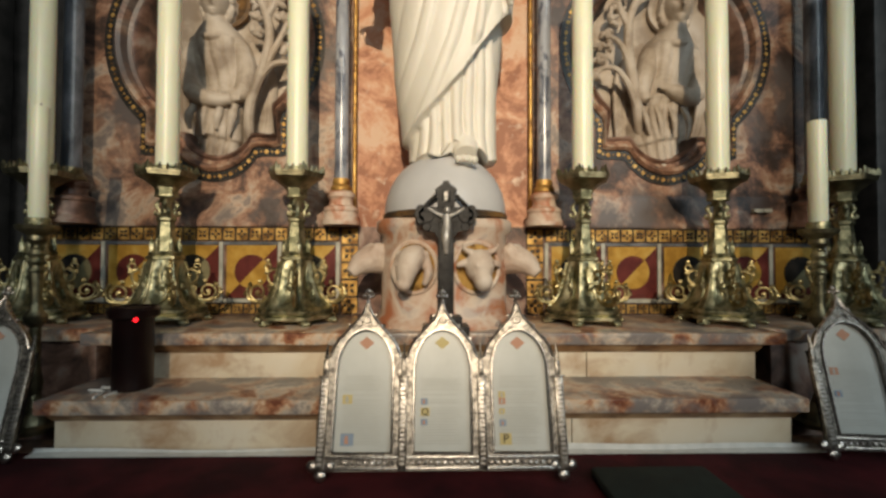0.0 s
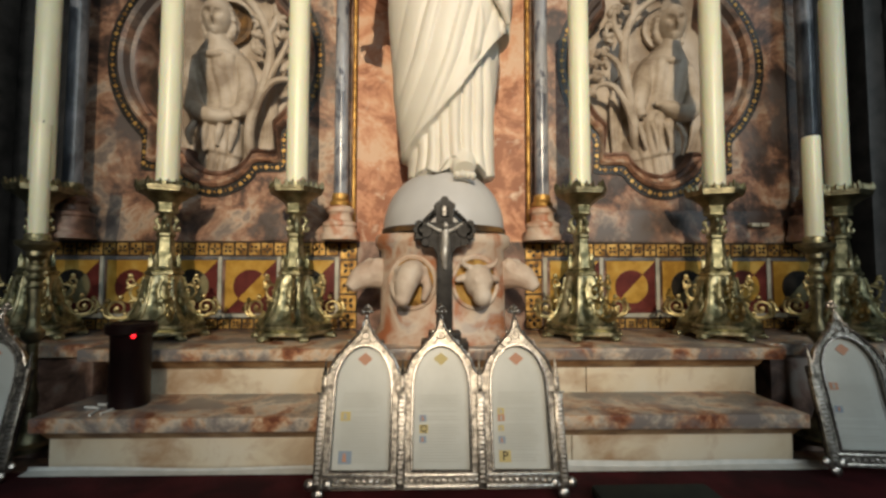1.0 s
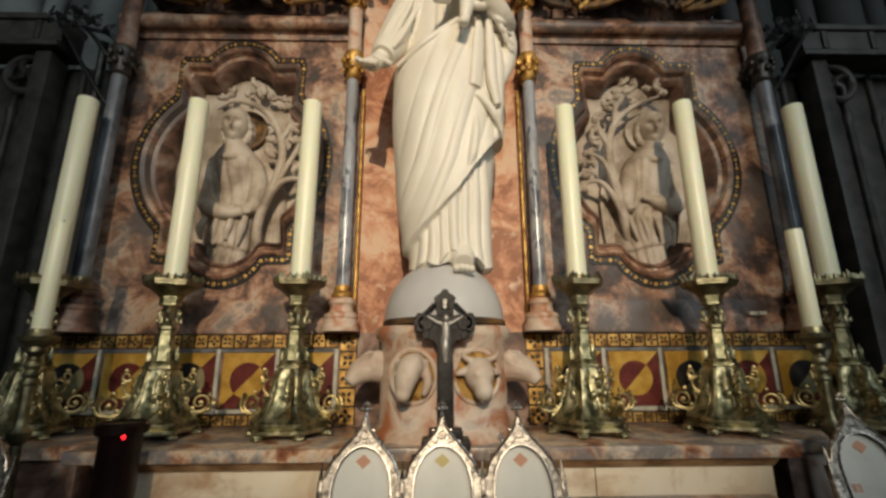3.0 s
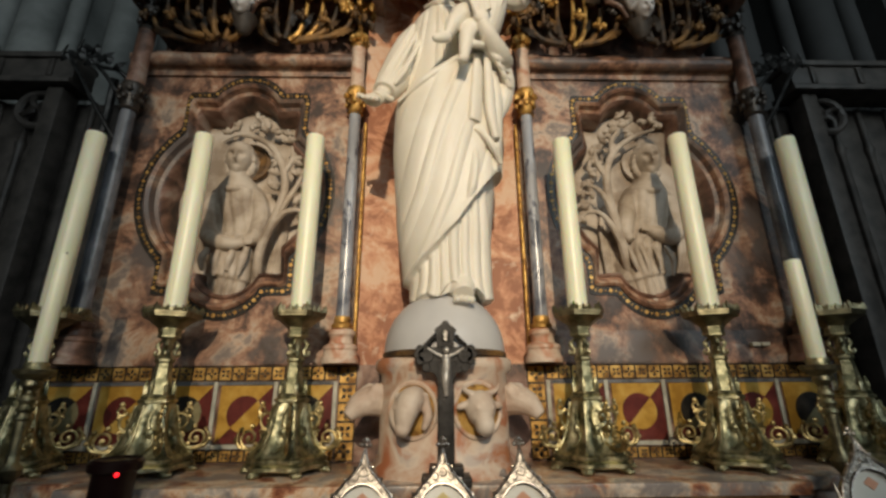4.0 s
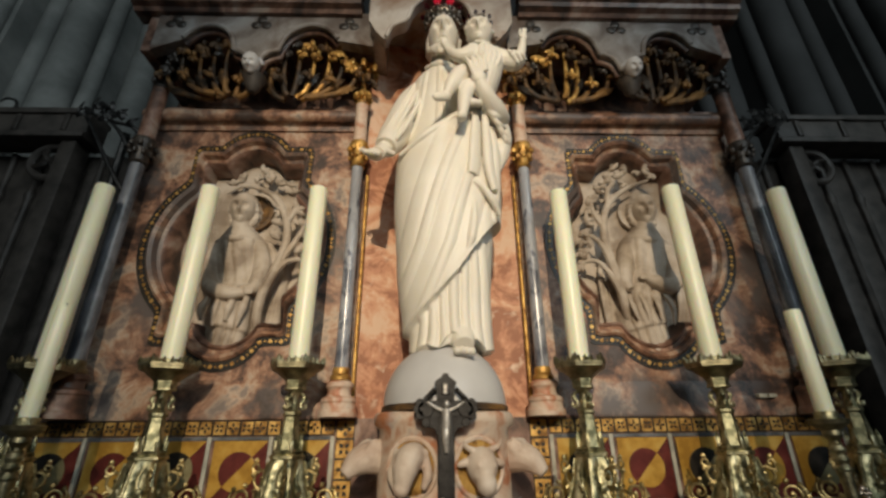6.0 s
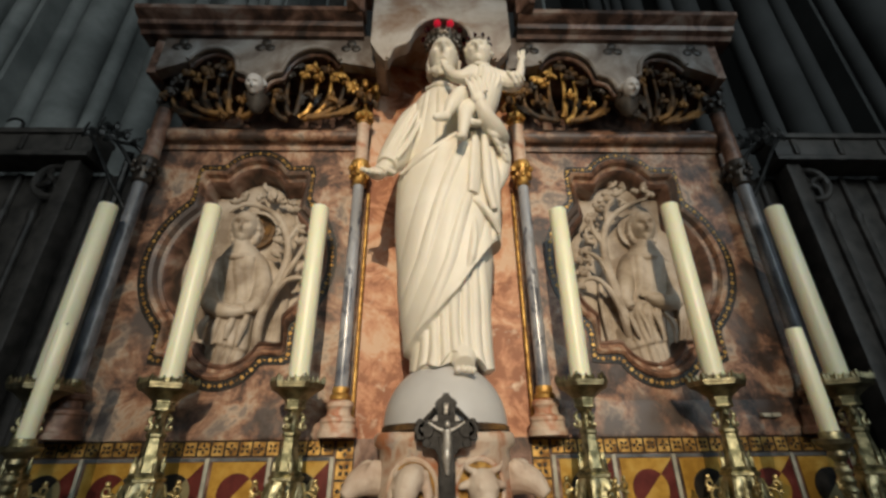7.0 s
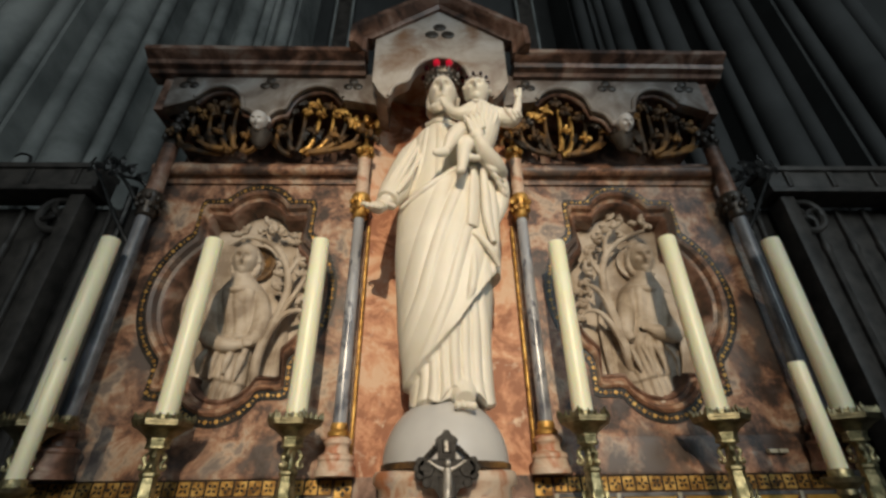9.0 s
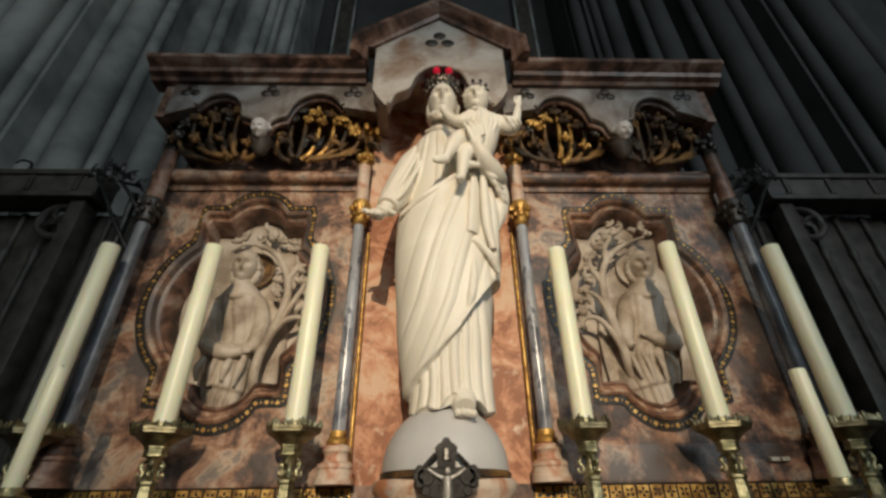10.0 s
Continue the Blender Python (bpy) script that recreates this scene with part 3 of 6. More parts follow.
def panel(sx):
    hole = [(sx * PX + x, PZ + z) for x, z in outline(1.0)]
    x0, x1 = (-1.29, -0.318) if sx < 0 else (0.318, 1.29)
    bm = plate(bmesh.new(), [(x0, 1.64), (x1, 1.64), (x1, 2.74), (x0, 2.74)], [hole], YW, YW + 0.16)
    setting("wall_panel_west" if sx < 0 else "wall_panel_east", bm, MARBLE, "veined brown and pink marble panel around a lobed recess", "wall panel")
    t = thing("lobed_frame", (sx * PX, YW, PZ - 0.5), "stepped marble frame with a dark and gilt mosaic border", "frame", "lobed frames")

    def ring(pairs):
        return rings(bmesh.new(), [[(sx * PX + x, y, PZ + z) for x, z in inset(1, d)] for d, y in pairs], True, False)
    part("mosaic_border", ring([(0.0, YW + 0.02), (0.0, YW - 0.004), (0.036, YW - 0.004), (0.036, YW + 0.02)]), BLACKI, t)
    part("outer_moulding", ring([(0.036, YW + 0.02), (0.036, YW - 0.010), (0.046, YW - 0.020), (0.058, YW - 0.012), (0.066, YW + 0.012), (0.078, YW + 0.018)]), MARBLE, t)
    part("inner_moulding", ring([(0.078, YW + 0.018), (0.086, YW + 0.008), (0.096, YW + 0.016), (0.104, YW + 0.04), (0.108, YW + 0.11)]), MARBLE_DARK, t)
    bm = bmesh.new()
    o = inset(1, 0.018)
    per = [0.0]
    for i in range(len(o)):
        a, b = o[i], o[(i + 1) % len(o)]
        per.append(per[-1] + math.hypot(b[0] - a[0], b[1] - a[1]))
    n = 150
    for k in range(n):
        d = per[-1] * k / n
        i = max(j for j in range(len(o)) if per[j] <= d)
        a, b = o[i], o[(i + 1) % len(o)]
        f = (d - per[i]) / max(1e-6, per[i + 1] - per[i])
        cx, cz = sx * PX + a[0] + (b[0] - a[0]) * f, PZ + a[1] + (b[1] - a[1]) * f
        r = 0.0085 if k % 2 else 0.004
        poly(bm, [(cx + r * math.cos(q * math.pi / 2), cz + r * math.sin(q * math.pi / 2)) for q in range(4)], YW - 0.007, YW - 0.003)
    tagged(part("gilt_studs", bm, GILT, t), kind="stuff")
    setting("wall_recess_west" if sx < 0 else "wall_recess_east", box(bmesh.new(), x0 + 0.05, x1 - 0.05, YW + 0.105, YW + 0.158, 1.66, 2.73), RELIEF, "buff stone ground of the carved recess", "wall panel")
    # sloping sill below the panel
    bm = bmesh.new()
    rings(bm, [[(x, y, z) for y, z in ((YP - 0.01, 1.546), (YP - 0.012, 1.556), (YP + 0.004, 1.60), (YW - 0.012, 1.645), (YW - 0.006, 1.662), (YW + 0.1, 1.662), (YW + 0.1, 1.546))] for x in (x0, x1)])
    setting("sill_west" if sx < 0 else "sill_east", bm, MARBLE, "sloping marble sill above the mosaic band", "sill")
    # roll moulding above
    bm = bmesh.new()
    xa, xb = (-1.27, -0.36) if sx < 0 else (0.36, 1.27)
    pr = [(0, -0.052), (0.012, -0.052), (0.018, -0.034), (0.03, -0.03)] + [(0.036 + 0.030 * math.cos(a), 0.002 + 0.030 * math.sin(a)) for a in np.linspace(-2.0, 2.0, 9)] + [(0.02, 0.036), (0, 0.036)]
    profile_run(bm, pr, [(xa, YW, 2.775), (xb, YW, 2.775)])
    setting("trim_west" if sx < 0 else "trim_east", bm, MARBLE, "rounded brown marble moulding over the panel", "trim")


panel(-1)
panel(1)

# niche behind the statue, a shallow curve
bm = bmesh.new()
arc = [(-0.318 + 0.636 * i / 24, YW + 0.02 + 0.055 * math.sin(math.pi * i / 24)) for i in range(25)]
rings(bm, [[(x, y, z) for x, y in arc] + [(x, 1.98, z) for x, _ in arc[::-1]] for z in (1.548, 2.2, 2.84, 3.4)])
setting("wall_niche", bm, NICHE, "salmon pink marble niche behind the statue", "wall panel")
setting("wall_back", box(bmesh.new(), -1.33, 1.33, 1.985, 2.1, 1.0, 3.30), MARBLE_DARK, "dark back of the altarpiece", "wall")
for sx in (-1, 1):
    tagged(part("gilt_fillet", lathe(bmesh.new(), sx * 0.306, YW - 0.004, [(0.007, 1.60), (0.007, 2.50)], 10), GILT), "thin gilt fillet beside the column", "fillet", "gilt fillets")


# ---- columns ----
def column(x, y, r, shaft, z0, z1, label, upper):
    t = thing("colonnette", (x, y, z0 - 0.16), label, "column", "altarpiece columns")
    part("shaft", lathe(bmesh.new(), x, y, [(r * 1.05, z0), (r, z0 + 0.05), (r * 0.97, z1)], 24), shaft, t)
    part("base_ring", lathe(bmesh.new(), x, y, [(r * 1.1, z0 - 0.042), (r * 1.5, z0 - 0.038), (r * 1.55, z0 - 0.028), (r * 1.2, z0 - 0.018), (r * 1.25, z0 - 0.008), (r * 1.1, z0 + 0.002)], 24), GILT if upper else BRASS_DARK, t, "gilt ring")
    part("pedestal", lathe(bmesh.new(), x, y, [(r * 2.7, 1.549), (r * 2.7, 1.566), (r * 2.45, 1.574), (r * 2.35, z0 - 0.112), (r * 2.5, z0 - 0.106), (r * 2.4, z0 - 0.096), (r * 1.75, z0 - 0.088), (r * 1.62, z0 - 0.074), (r * 1.70, z0 - 0.066), (r * 1.98, z0 - 0.060), (r * 1.98, z0 - 0.048), (r * 1.55, z0 - 0.041)], 24), PIER if upper else MARBLE_DARK, t)
    cap = GILT if upper else BRONZE
    part("capital", lathe(bmesh.new(), x, y, [(r * 1.15, z1), (r * 1.35, z1 + 0.006), (r * 1.15, z1 + 0.014), (r * 1.2, z1 + 0.04), (r * 1.6, z1 + 0.085), (r * 1.75, z1 + 0.10), (r * 1.6, z1 + 0.118), (r * 1.3, z1 + 0.122)], 16), cap, t)
    bm = bmesh.new()
    for k in range(8):
        a = k * math.pi / 4
        for h, q in ((0.05, 1.45), (0.082, 1.75)):
            aa = a + (0.39 if h > 0.06 else 0)
            blob(bm, (x + r * q * math.cos(aa), y + r * q * math.sin(aa), z1 + h), (0.010, 0.010, 0.014), 8, bumps=0.3)
    part("capital_leaves", bm, cap, t)
    if upper:
        part("upper_shaft", lathe(bmesh.new(), x, y, [(r * 1.2, z1 + 0.122), (r * 1.15, 2.80), (r * 1.3, 2.815)], 20), PIER, t, "pink marble upper shaft")
    else:
        part("upper_shaft", lathe(bmesh.new(), x, y, [(r * 1.2, z1 + 0.122), (r * 1.15, 2.88)], 20), MARBLE_DARK, t)
    bm = bmesh.new()
    zt = 2.815 if upper else 2.88
    lathe(bm, x, y, [(r * 1.0, zt), (r * 1.3, zt + 0.015), (r * 0.8, zt + 0.03), (r * 0.7, zt + 0.09)], 12)
    tube(bm, [(x, y, zt + 0.03), (x, y, zt + 0.12), (x, y, zt + 0.24)], [0.014, 0.008, 0.012], 10, 3)
    for h, m, q, tall in ((0.055, 6, 0.032, 0.024), (0.140, 5, 0.048, 0.030), (0.215, 6, 0.054, 0.036)):
        for k in range(m):
            a = k * math.tau / m - math.pi / 2 + 0.5 * (m == 5)
            ca, sa = math.cos(a), math.sin(a)
            lf = bmesh.new()
            tube(lf, [(x + 0.010 * ca, y + 0.010 * sa, zt + h - 0.012), (x + 0.6 * q * ca, y + 0.6 * q * sa, zt + h + 0.010), (x + q * ca, y + q * sa, zt + h - 0.002), (x + 1.06 * q * ca, y + 1.06 * q * sa, zt + h - tall)], [0.007, 0.011, 0.013, 0.005], 8, 4)
            blob(lf, (x + q * ca, y + q * sa, zt + h - 0.4 * tall), (0.013, 0.013, tall * 0.62), 8, bumps=0.3)
            part("finial_leaf", lf, (GILT if m == 6 else GILT_DARK) if upper else BRONZE, t)
    blob(bm, (x, y, zt + 0.240), (0.021, 0.021, 0.026), 10, bumps=0.3)
    part("finial", bm, GILT if upper else BRONZE, t, "leafy knob")
    return t


column(-0.34, 1.712, 0.023, GREY, 1.702, 2.50, "slim grey marble column with gilt capital", True)
column(0.34, 1.712, 0.023, GREY, 1.702, 2.50, "slim grey marble column with gilt capital", True)
column(-1.215, 1.70, 0.027, GREY_DARK, 1.73, 2.50, "slim blue-grey marble column with dark capital", False)
column(1.262, 1.70, 0.027, GREY_DARK, 1.73, 2.50, "slim blue-grey marble column with dark capital", False)

# ---- canopy: arcade, cornice, gable ----
YA = 1.58


def arch_edge(x0, x1, zs, zt, n=22):
    """A cusped arch from x0 to x1: low side lobes and a high middle lobe."""
    cx, h = (x0 + x1) / 2, (x1 - x0) / 2
    out = []
    for i in range(n + 1):
        u = -1 + 2 * i / n
        if abs(u) > 0.62:
            v = (1 - abs(u)) / 0.38
            z = zs + 0.36 * (zt - zs) * math.sqrt(max(0, 1 - (1 - v) ** 2))
        else:
            z = zs + (zt - zs) * (0.36 + 0.64 * math.sqrt(max(0, 1 - (u / 0.62) ** 2)))
        out.append((cx + h * u, z))
    return out


for sx in (-1, 1):
    arches = [arch_edge(-1.185, -0.80, 2.905, 3.135), arch_edge(-0.765, -0.345, 2.905, 3.14)]
    arches = [[(x, z) for x, z in a if z > 3.0 or -1.10 < x < -0.43] for a in arches]
    low = [(-1.225, 3.0)] + arches[0] + [(-0.80, 2.885), (-0.765, 2.885)] + arches[1] + [(-0.29, 3.03), (-0.29, 3.225), (-1.225, 3.225)]
    pts = [(-x if sx > 0 else x, z) for x, z in low]
    t = thing("arcade", (sx * 0.76, YA, 2.86), "cusped arcade of stained grey alabaster", "arcade", "canopy arcades")
    part("screen", plate(bmesh.new(), pts, [], YA, YA + 0.05), ARCADE, t)
    for a in arches:
        bm = bmesh.new()
        tube(bm, [((-x if sx > 0 else x), YA - 0.004, z + 0.006) for x, z in a], [0.011], 8, 1)
        part("arch_moulding", bm, ARCADE, t)
        bm = bmesh.new()
        tube(bm, [((-x if sx > 0 else x), YA + 0.03, z - 0.006) for x, z in a], [0.013], 8, 1)
        part("inner_arch_moulding", bm, MARBLE_DARK, t)
    # three-lobed rosettes in the spandrels
    for rx in (-0.985 - 0.16, -0.78, -0.40):
        bm = bmesh.new()
        for k in range(3):
            blob(bm, ((-rx if sx > 0 else rx) + 0.026 * math.cos(k * 2.09 + 1.57), YA - 0.002, 3.155 + 0.022 * math.sin(k * 2.09 + 1.57)), (0.022, 0.006, 0.020), 10)
        part("rosette", bm, BRONZE, t)
    # end wall and deep back of the canopy
    xe0, xe1 = (-1.27, -1.226) if sx < 0 else (1.226, 1.27)
    part("end_panel", box(bmesh.new(), xe0, xe1, YA + 0.01, 1.98, 3.0, 3.225), MARBLE_DARK, t)
    part("soffit", box(bmesh.new(), *((-1.225, -0.30) if sx < 0 else (0.30, 1.225)), YA + 0.052, 1.98, 3.17, 3.22), MARBLE_DARK, t)
    part("floor_slab", box(bmesh.new(), *((-1.27, -0.36) if sx < 0 else (0.36, 1.27)), YW - 0.03, 1.98, 2.812, 2.83), MARBLE_DARK, t)
    part("back_panel", box(bmesh.new(), *((-1.225, -0.32) if sx < 0 else (0.32, 1.225)), 1.90, 1.98, 2.832, 3.168), MARBLE_DARK, t)
    # cornice
    prof = [(-0.05, -0.045), (0.02, -0.045), (0.03, -0.03), (0.055, -0.022), (0.06, 0.0), (0.085, 0.012), (0.10, 0.022), (0.10, 0.045), (-0.05, 0.05)]
    xa, xb = (-1.33, -0.345) if sx < 0 else (0.345, 1.33)
    tagged(part("cornice", profile_run(bmesh.new(), prof, [(xa, YA, 3.245), (xb, YA, 3.245)]), MARBLE_DARK), "moulded brown marble cornice", "cornice", "canopy cornices")

t = thing("gabled_canopy", (0, 1.5, 2.9), "projecting gabled canopy of pale stained alabaster over the statue", "canopy")
YG = 1.50
arch = arch_edge(-0.225, 0.225, 2.985, 3.24, 26)
pts = [(-0.30, 3.09), (-0.27, 3.03), (-0.235, 2.985)] + arch + [(0.235, 2.985), (0.27, 3.03), (0.30, 3.09), (0.30, 3.37), (0.0, 3.60), (-0.30, 3.37)]
part("gable_front", plate(bmesh.new(), pts, [], YG, YG + 0.05), CANOPY, t)
for sx in (-1, 1):
    part("cheek", box(bmesh.new(), sx * 0.275 - 0.024, sx * 0.275 + 0.024, YG + 0.052, 1.98, 3.09, 3.37), CANOPY, t)
part("inner_soffit", box(bmesh.new(), -0.25, 0.25, YG + 0.052, 1.98, 3.30, 3.36), CANOPY, t)
part("inner_back", box(bmesh.new(), -0.25, 0.25, 1.90, 1.975, 2.98, 3.298), NICHE, t)
bm = bmesh.new()
tube(bm, [(x, YG - 0.003, z + 0.006) for x, z in arch], [0.010], 8, 1)
part("arch_moulding", bm, CANOPY, t)
prof = [(-0.05, -0.03), (0.015, -0.03), (0.025, -0.012), (0.05, 0.0), (0.07, 0.018), (0.07, 0.042), (-0.05, 0.046)]
path = [(-0.365, YG, 3.265), (-0.365, YG, 3.37), (-0.335, YG, 3.385), (0.0, YG, 3.63), (0.335, YG, 3.385), (0.365, YG, 3.37), (0.365, YG, 3.265)]
bm = bmesh.new()
offs = [(-1, 0), (-0.9, 0.3), (-0.55, 0.85), (0, 1.15), (0.55, 0.85), (0.9, 0.3), (1, 0)]
rings(bm, [[(x + ox * u, y - o, z + oz * u) for o, u in prof] for (x, y, z), (ox, oz) in zip(path, offs)])
part("raking_cornice", bm, MARBLE_DARK, t)
# dark raised lobes stand for the shaded recess of a trefoil
for k in range(3):
    a = k * math.tau / 3 + math.pi / 2
    bm = bmesh.new()
    blob(bm, (0.044 * math.cos(a), YG - 0.002, 3.43 + 0.036 * math.sin(a)), (0.032, 0.006, 0.027), 12)
    part("trefoil_lobe", bm, BRONZE, t)


# gilt foliage under the arcades
def foliage(cx, base, spread, n, seed, gold, height, root):
    """Flat stems that sweep out from one root and rise to drooping flower heads."""
    rnd = random.Random(seed)
    t = thing("carved_foliage", (cx, 1.70, base), "carved gilt foliage of curling stems and leaves" if gold else "dark carved foliage of curling stems and leaves", "carving", "carved foliage")
    for k in range(n):
        u = -1 + 2 * k / (n - 1)
        hx, hz = u * spread, height * (1 - 0.48 * abs(u) ** 2.2) * rnd.uniform(0.93, 1.03)
        y = 1.665 + rnd.uniform(-0.022, 0.012)
        bx = root + 0.28 * (hx - root)
        curl = -1 if hx > root else 1
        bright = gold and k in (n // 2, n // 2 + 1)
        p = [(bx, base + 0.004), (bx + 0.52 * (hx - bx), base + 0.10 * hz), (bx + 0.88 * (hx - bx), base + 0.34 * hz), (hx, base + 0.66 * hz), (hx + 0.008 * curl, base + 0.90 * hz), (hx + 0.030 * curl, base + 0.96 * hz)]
        part("stem", tube(bmesh.new(), [(cx + px, y + 0.02 * (1 - i / 5) - 0.02 * i / 5, pz) for i, (px, pz) in enumerate(p)], [0.014, 0.012, 0.010, 0.008, 0.006, 0.004], 8, 6), GILT if bright else GILT_DARK, t)
        heads = [(hx + 0.012 * curl, base + 0.96 * hz, 1.0), (hx - 0.022 * curl, base + 0.72 * hz, 0.75)]
        if k % 2:
            heads.append((bx + 0.62 * (hx - bx) - 0.02 * curl, base + 0.34 * hz, 0.8))
        for qx, qz, s in heads:
            bm = bmesh.new()
            for j in range(5):
                a = math.pi * (1.08 + 0.21 * j) if j < 4 else math.pi / 2
                l = 0.024 * s * rnd.uniform(0.85, 1.15)
                blob(bm, (cx + qx + 0.75 * l * math.cos(a) * 1.2, y - 0.026 + rnd.uniform(-0.008, 0.004), qz + 0.8 * l * math.sin(a)), (0.80 * l, 0.012, 0.46 * l), 8, rot=(0, -math.degrees(a), 0), bumps=0.25)
            # heads picked as lit get the brighter gilding, light put into the colour
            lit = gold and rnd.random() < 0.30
            part("flower_head", bm, GILT if lit else (GILT_DARK if rnd.random() < 0.75 else BRONZE), t)
        # a long leaf beside the stem
        a = math.atan2(hz, 1.2 * (hx - bx) + 1e-6)
        lf = cone_leaf(bmesh.new(), (cx + bx + 0.55 * (hx - bx), y + 0.012, base + 0.16 * hz), 0.11, 0.020, a + 0.25 * curl, 0.016)
        o = part("leaf", lf, GILT_DARK if rnd.random() < 0.6 else BRONZE, t)
        o.modifiers.new("thick", "SOLIDIFY").thickness = 0.004
    return t


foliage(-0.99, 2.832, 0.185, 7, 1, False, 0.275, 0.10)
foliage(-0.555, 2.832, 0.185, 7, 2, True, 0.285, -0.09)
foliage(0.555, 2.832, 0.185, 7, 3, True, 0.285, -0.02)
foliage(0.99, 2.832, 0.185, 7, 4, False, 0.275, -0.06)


def mask_head(x):
    bm = bmesh.new()
    y, z = YA - 0.030, 2.892
    carved_head(bm, (x, y, z), (0.036, 0.038, 0.046), 0, 34, 1.5, 32)
    for k in range(9):
        a = 0.15 + 2.84 * k / 8
        blob(bm, (x + 0.036 * math.cos(a), y + 0.016, z + 0.010 + 0.034 * math.sin(a)), (0.010, 0.014, 0.010), 8, bumps=0.35)
    o = part("mask_head", bm, DOME)
    r = o.modifiers.new("weld", "REMESH")
    r.mode, r.voxel_size, r.use_smooth_shade = "VOXEL", 0.0026, True
    tagged(o, "small white carved head corbel between arches", "carved head", "head corbels")
    bm = bmesh.new()
    lathe(bm, x, YA + 0.02, [(0.012, 2.79), (0.03, 2.81), (0.042, 2.85), (0.05, 2.862)], 14)
    tagged(part("corbel", bm, DARKWOOD), "dark corbel below the head", "corbel", "head corbels")


mask_head(-0.772)
mask_head(0.80)

# ---- statue pedestal and dome ----
t = thing("statue_pedestal", (0, 1.58, ZU), "veined pink marble pedestal with round-headed recesses", "pedestal")


def half_round(r, z, flat):
    return [(-r - 0.012, 1.755, z)] + [(-r * math.cos(a), 1.60 - flat * math.sin(a) ** 0.75, z) for a in np.linspace(0.12, math.pi - 0.12, 21)] + [(r + 0.012, 1.755, z)]


bm = bmesh.new()
zz = [(0.202, ZU, 0.185), (0.202, ZU + 0.02, 0.185), (0.188, ZU + 0.034, 0.172), (0.188, 1.508, 0.172), (0.204, 1.522, 0.186), (0.204, 1.545, 0.186), (0.196, 1.553, 0.178)]
rings(bm, [half_round(r, z, f) for r, z, f in zz])
part("shaft", bm, PIER, t, sharp=0.9)
for x, ry in ((-0.086, -16), (0.086, 16), (-0.205, -75), (0.205, 75)):
    yf = 1.440 if abs(x) < 0.1 else 1.53
    n = Matrix.Translation((x, yf, 1.415)) @ Matrix.Rotation(radians(-ry), 4, "Z").inverted()
    if abs(x) < 0.1:
        bm = bmesh.new()
        loops = []
        for r, y in ((0.070, 0.012), (0.070, -0.002), (0.066, -0.005), (0.060, -0.003), (0.057, 0.010)):
            loops.append([(r * math.cos(a), y, r * math.sin(a) * 1.08) for a in (2 * math.pi * k / 32 for k in range(32))])
        rings(bm, loops, True, False)
        bm.transform(n)
        part("roundel_rim", bm, PIER, t)
        bm = bmesh.new()
        rings(bm, [[(0.06 * math.cos(a), y, 0.065 * math.sin(a)) for a in (2 * math.pi * k / 32 for k in range(32))] for y in (0.0, 0.014)])
        bm.transform(n)
        part("roundel_ground", bm, GILT, t)


def animal_head(x, y, z, kind, ry):
    """A carved beast's head that leans out of the pedestal, as one plain mesh."""
    bm = bmesh.new()
    if kind == "ox":
        blob(bm, (0, -0.02, 0.004), (0.040, 0.04, 0.046), 18)
        blob(bm, (0, -0.045, -0.034), (0.026, 0.028, 0.028), 14)
        for s in (-1, 1):
            blob(bm, (s * 0.046, -0.015, 0.012), (0.022, 0.010, 0.010), 10, rot=(0, s * 20, 0))
            blob(bm, (s * 0.02, -0.052, 0.006), (0.008, 0.006, 0.006), 8)
            tube(bm, [(s * 0.02, -0.02, 0.04), (s * 0.045, -0.024, 0.05), (s * 0.05, -0.03, 0.066)], [0.009, 0.007, 0.003], 8, 4)
    elif kind == "lion":
        tube(bm, [(0.004, 0.01, 0.030), (0.0, -0.022, 0.024), (-0.004, -0.046, -0.004), (-0.006, -0.058, -0.044)], [0.036, 0.043, 0.036, 0.021], 16, 6, 0.85)
        blob(bm, (-0.006, -0.062, -0.040), (0.021, 0.018, 0.018), 12)
        for q in (-1, 1):
            blob(bm, (q * 0.036, -0.012, 0.034), (0.013, 0.012, 0.016), 10)
            blob(bm, (-0.002 + q * 0.019, -0.056, 0.010), (0.014, 0.010, 0.007), 8)
            tube(bm, [(q * 0.040, -0.010, 0.026), (q * 0.047, -0.016, -0.010), (q * 0.036, -0.020, -0.044)], [0.010, 0.014, 0.008], 8, 5)
    else:
        tube(bm, [(0, 0.03, 0.01), (0, -0.02, 0.012), (0, -0.055, -0.002), (0, -0.085, -0.03)], [0.045, 0.042, 0.034, 0.016], 14, 5)
        for s in (-1, 1):
            blob(bm, (s * 0.03, -0.01, 0.03), (0.016, 0.03, 0.03), 10, bumps=0.3)
    bm.transform(Matrix.Translation((x, y, z)) @ Matrix.Rotation(radians(ry), 4, "Z"))
    o = part("carved_beast_head", bm, HEADS)
    r = o.modifiers.new("weld", "REMESH")
    r.mode, r.voxel_size, r.use_smooth_shade = "VOXEL", 0.004, True
    tagged(o, {"ox": "carved horned ox head in a gilt roundel", "lion": "worn carved maned head in a gilt roundel"}.get(kind, "carved beast head jutting from the pedestal's side"), "carving", "pedestal heads")


animal_head(-0.086, 1.436, 1.412, "lion", -16)
animal_head(0.086, 1.436, 1.415, "ox", 16)
animal_head(-0.196, 1.555, 1.425, "side", -62)
animal_head(0.196, 1.555, 1.425, "side", 62)

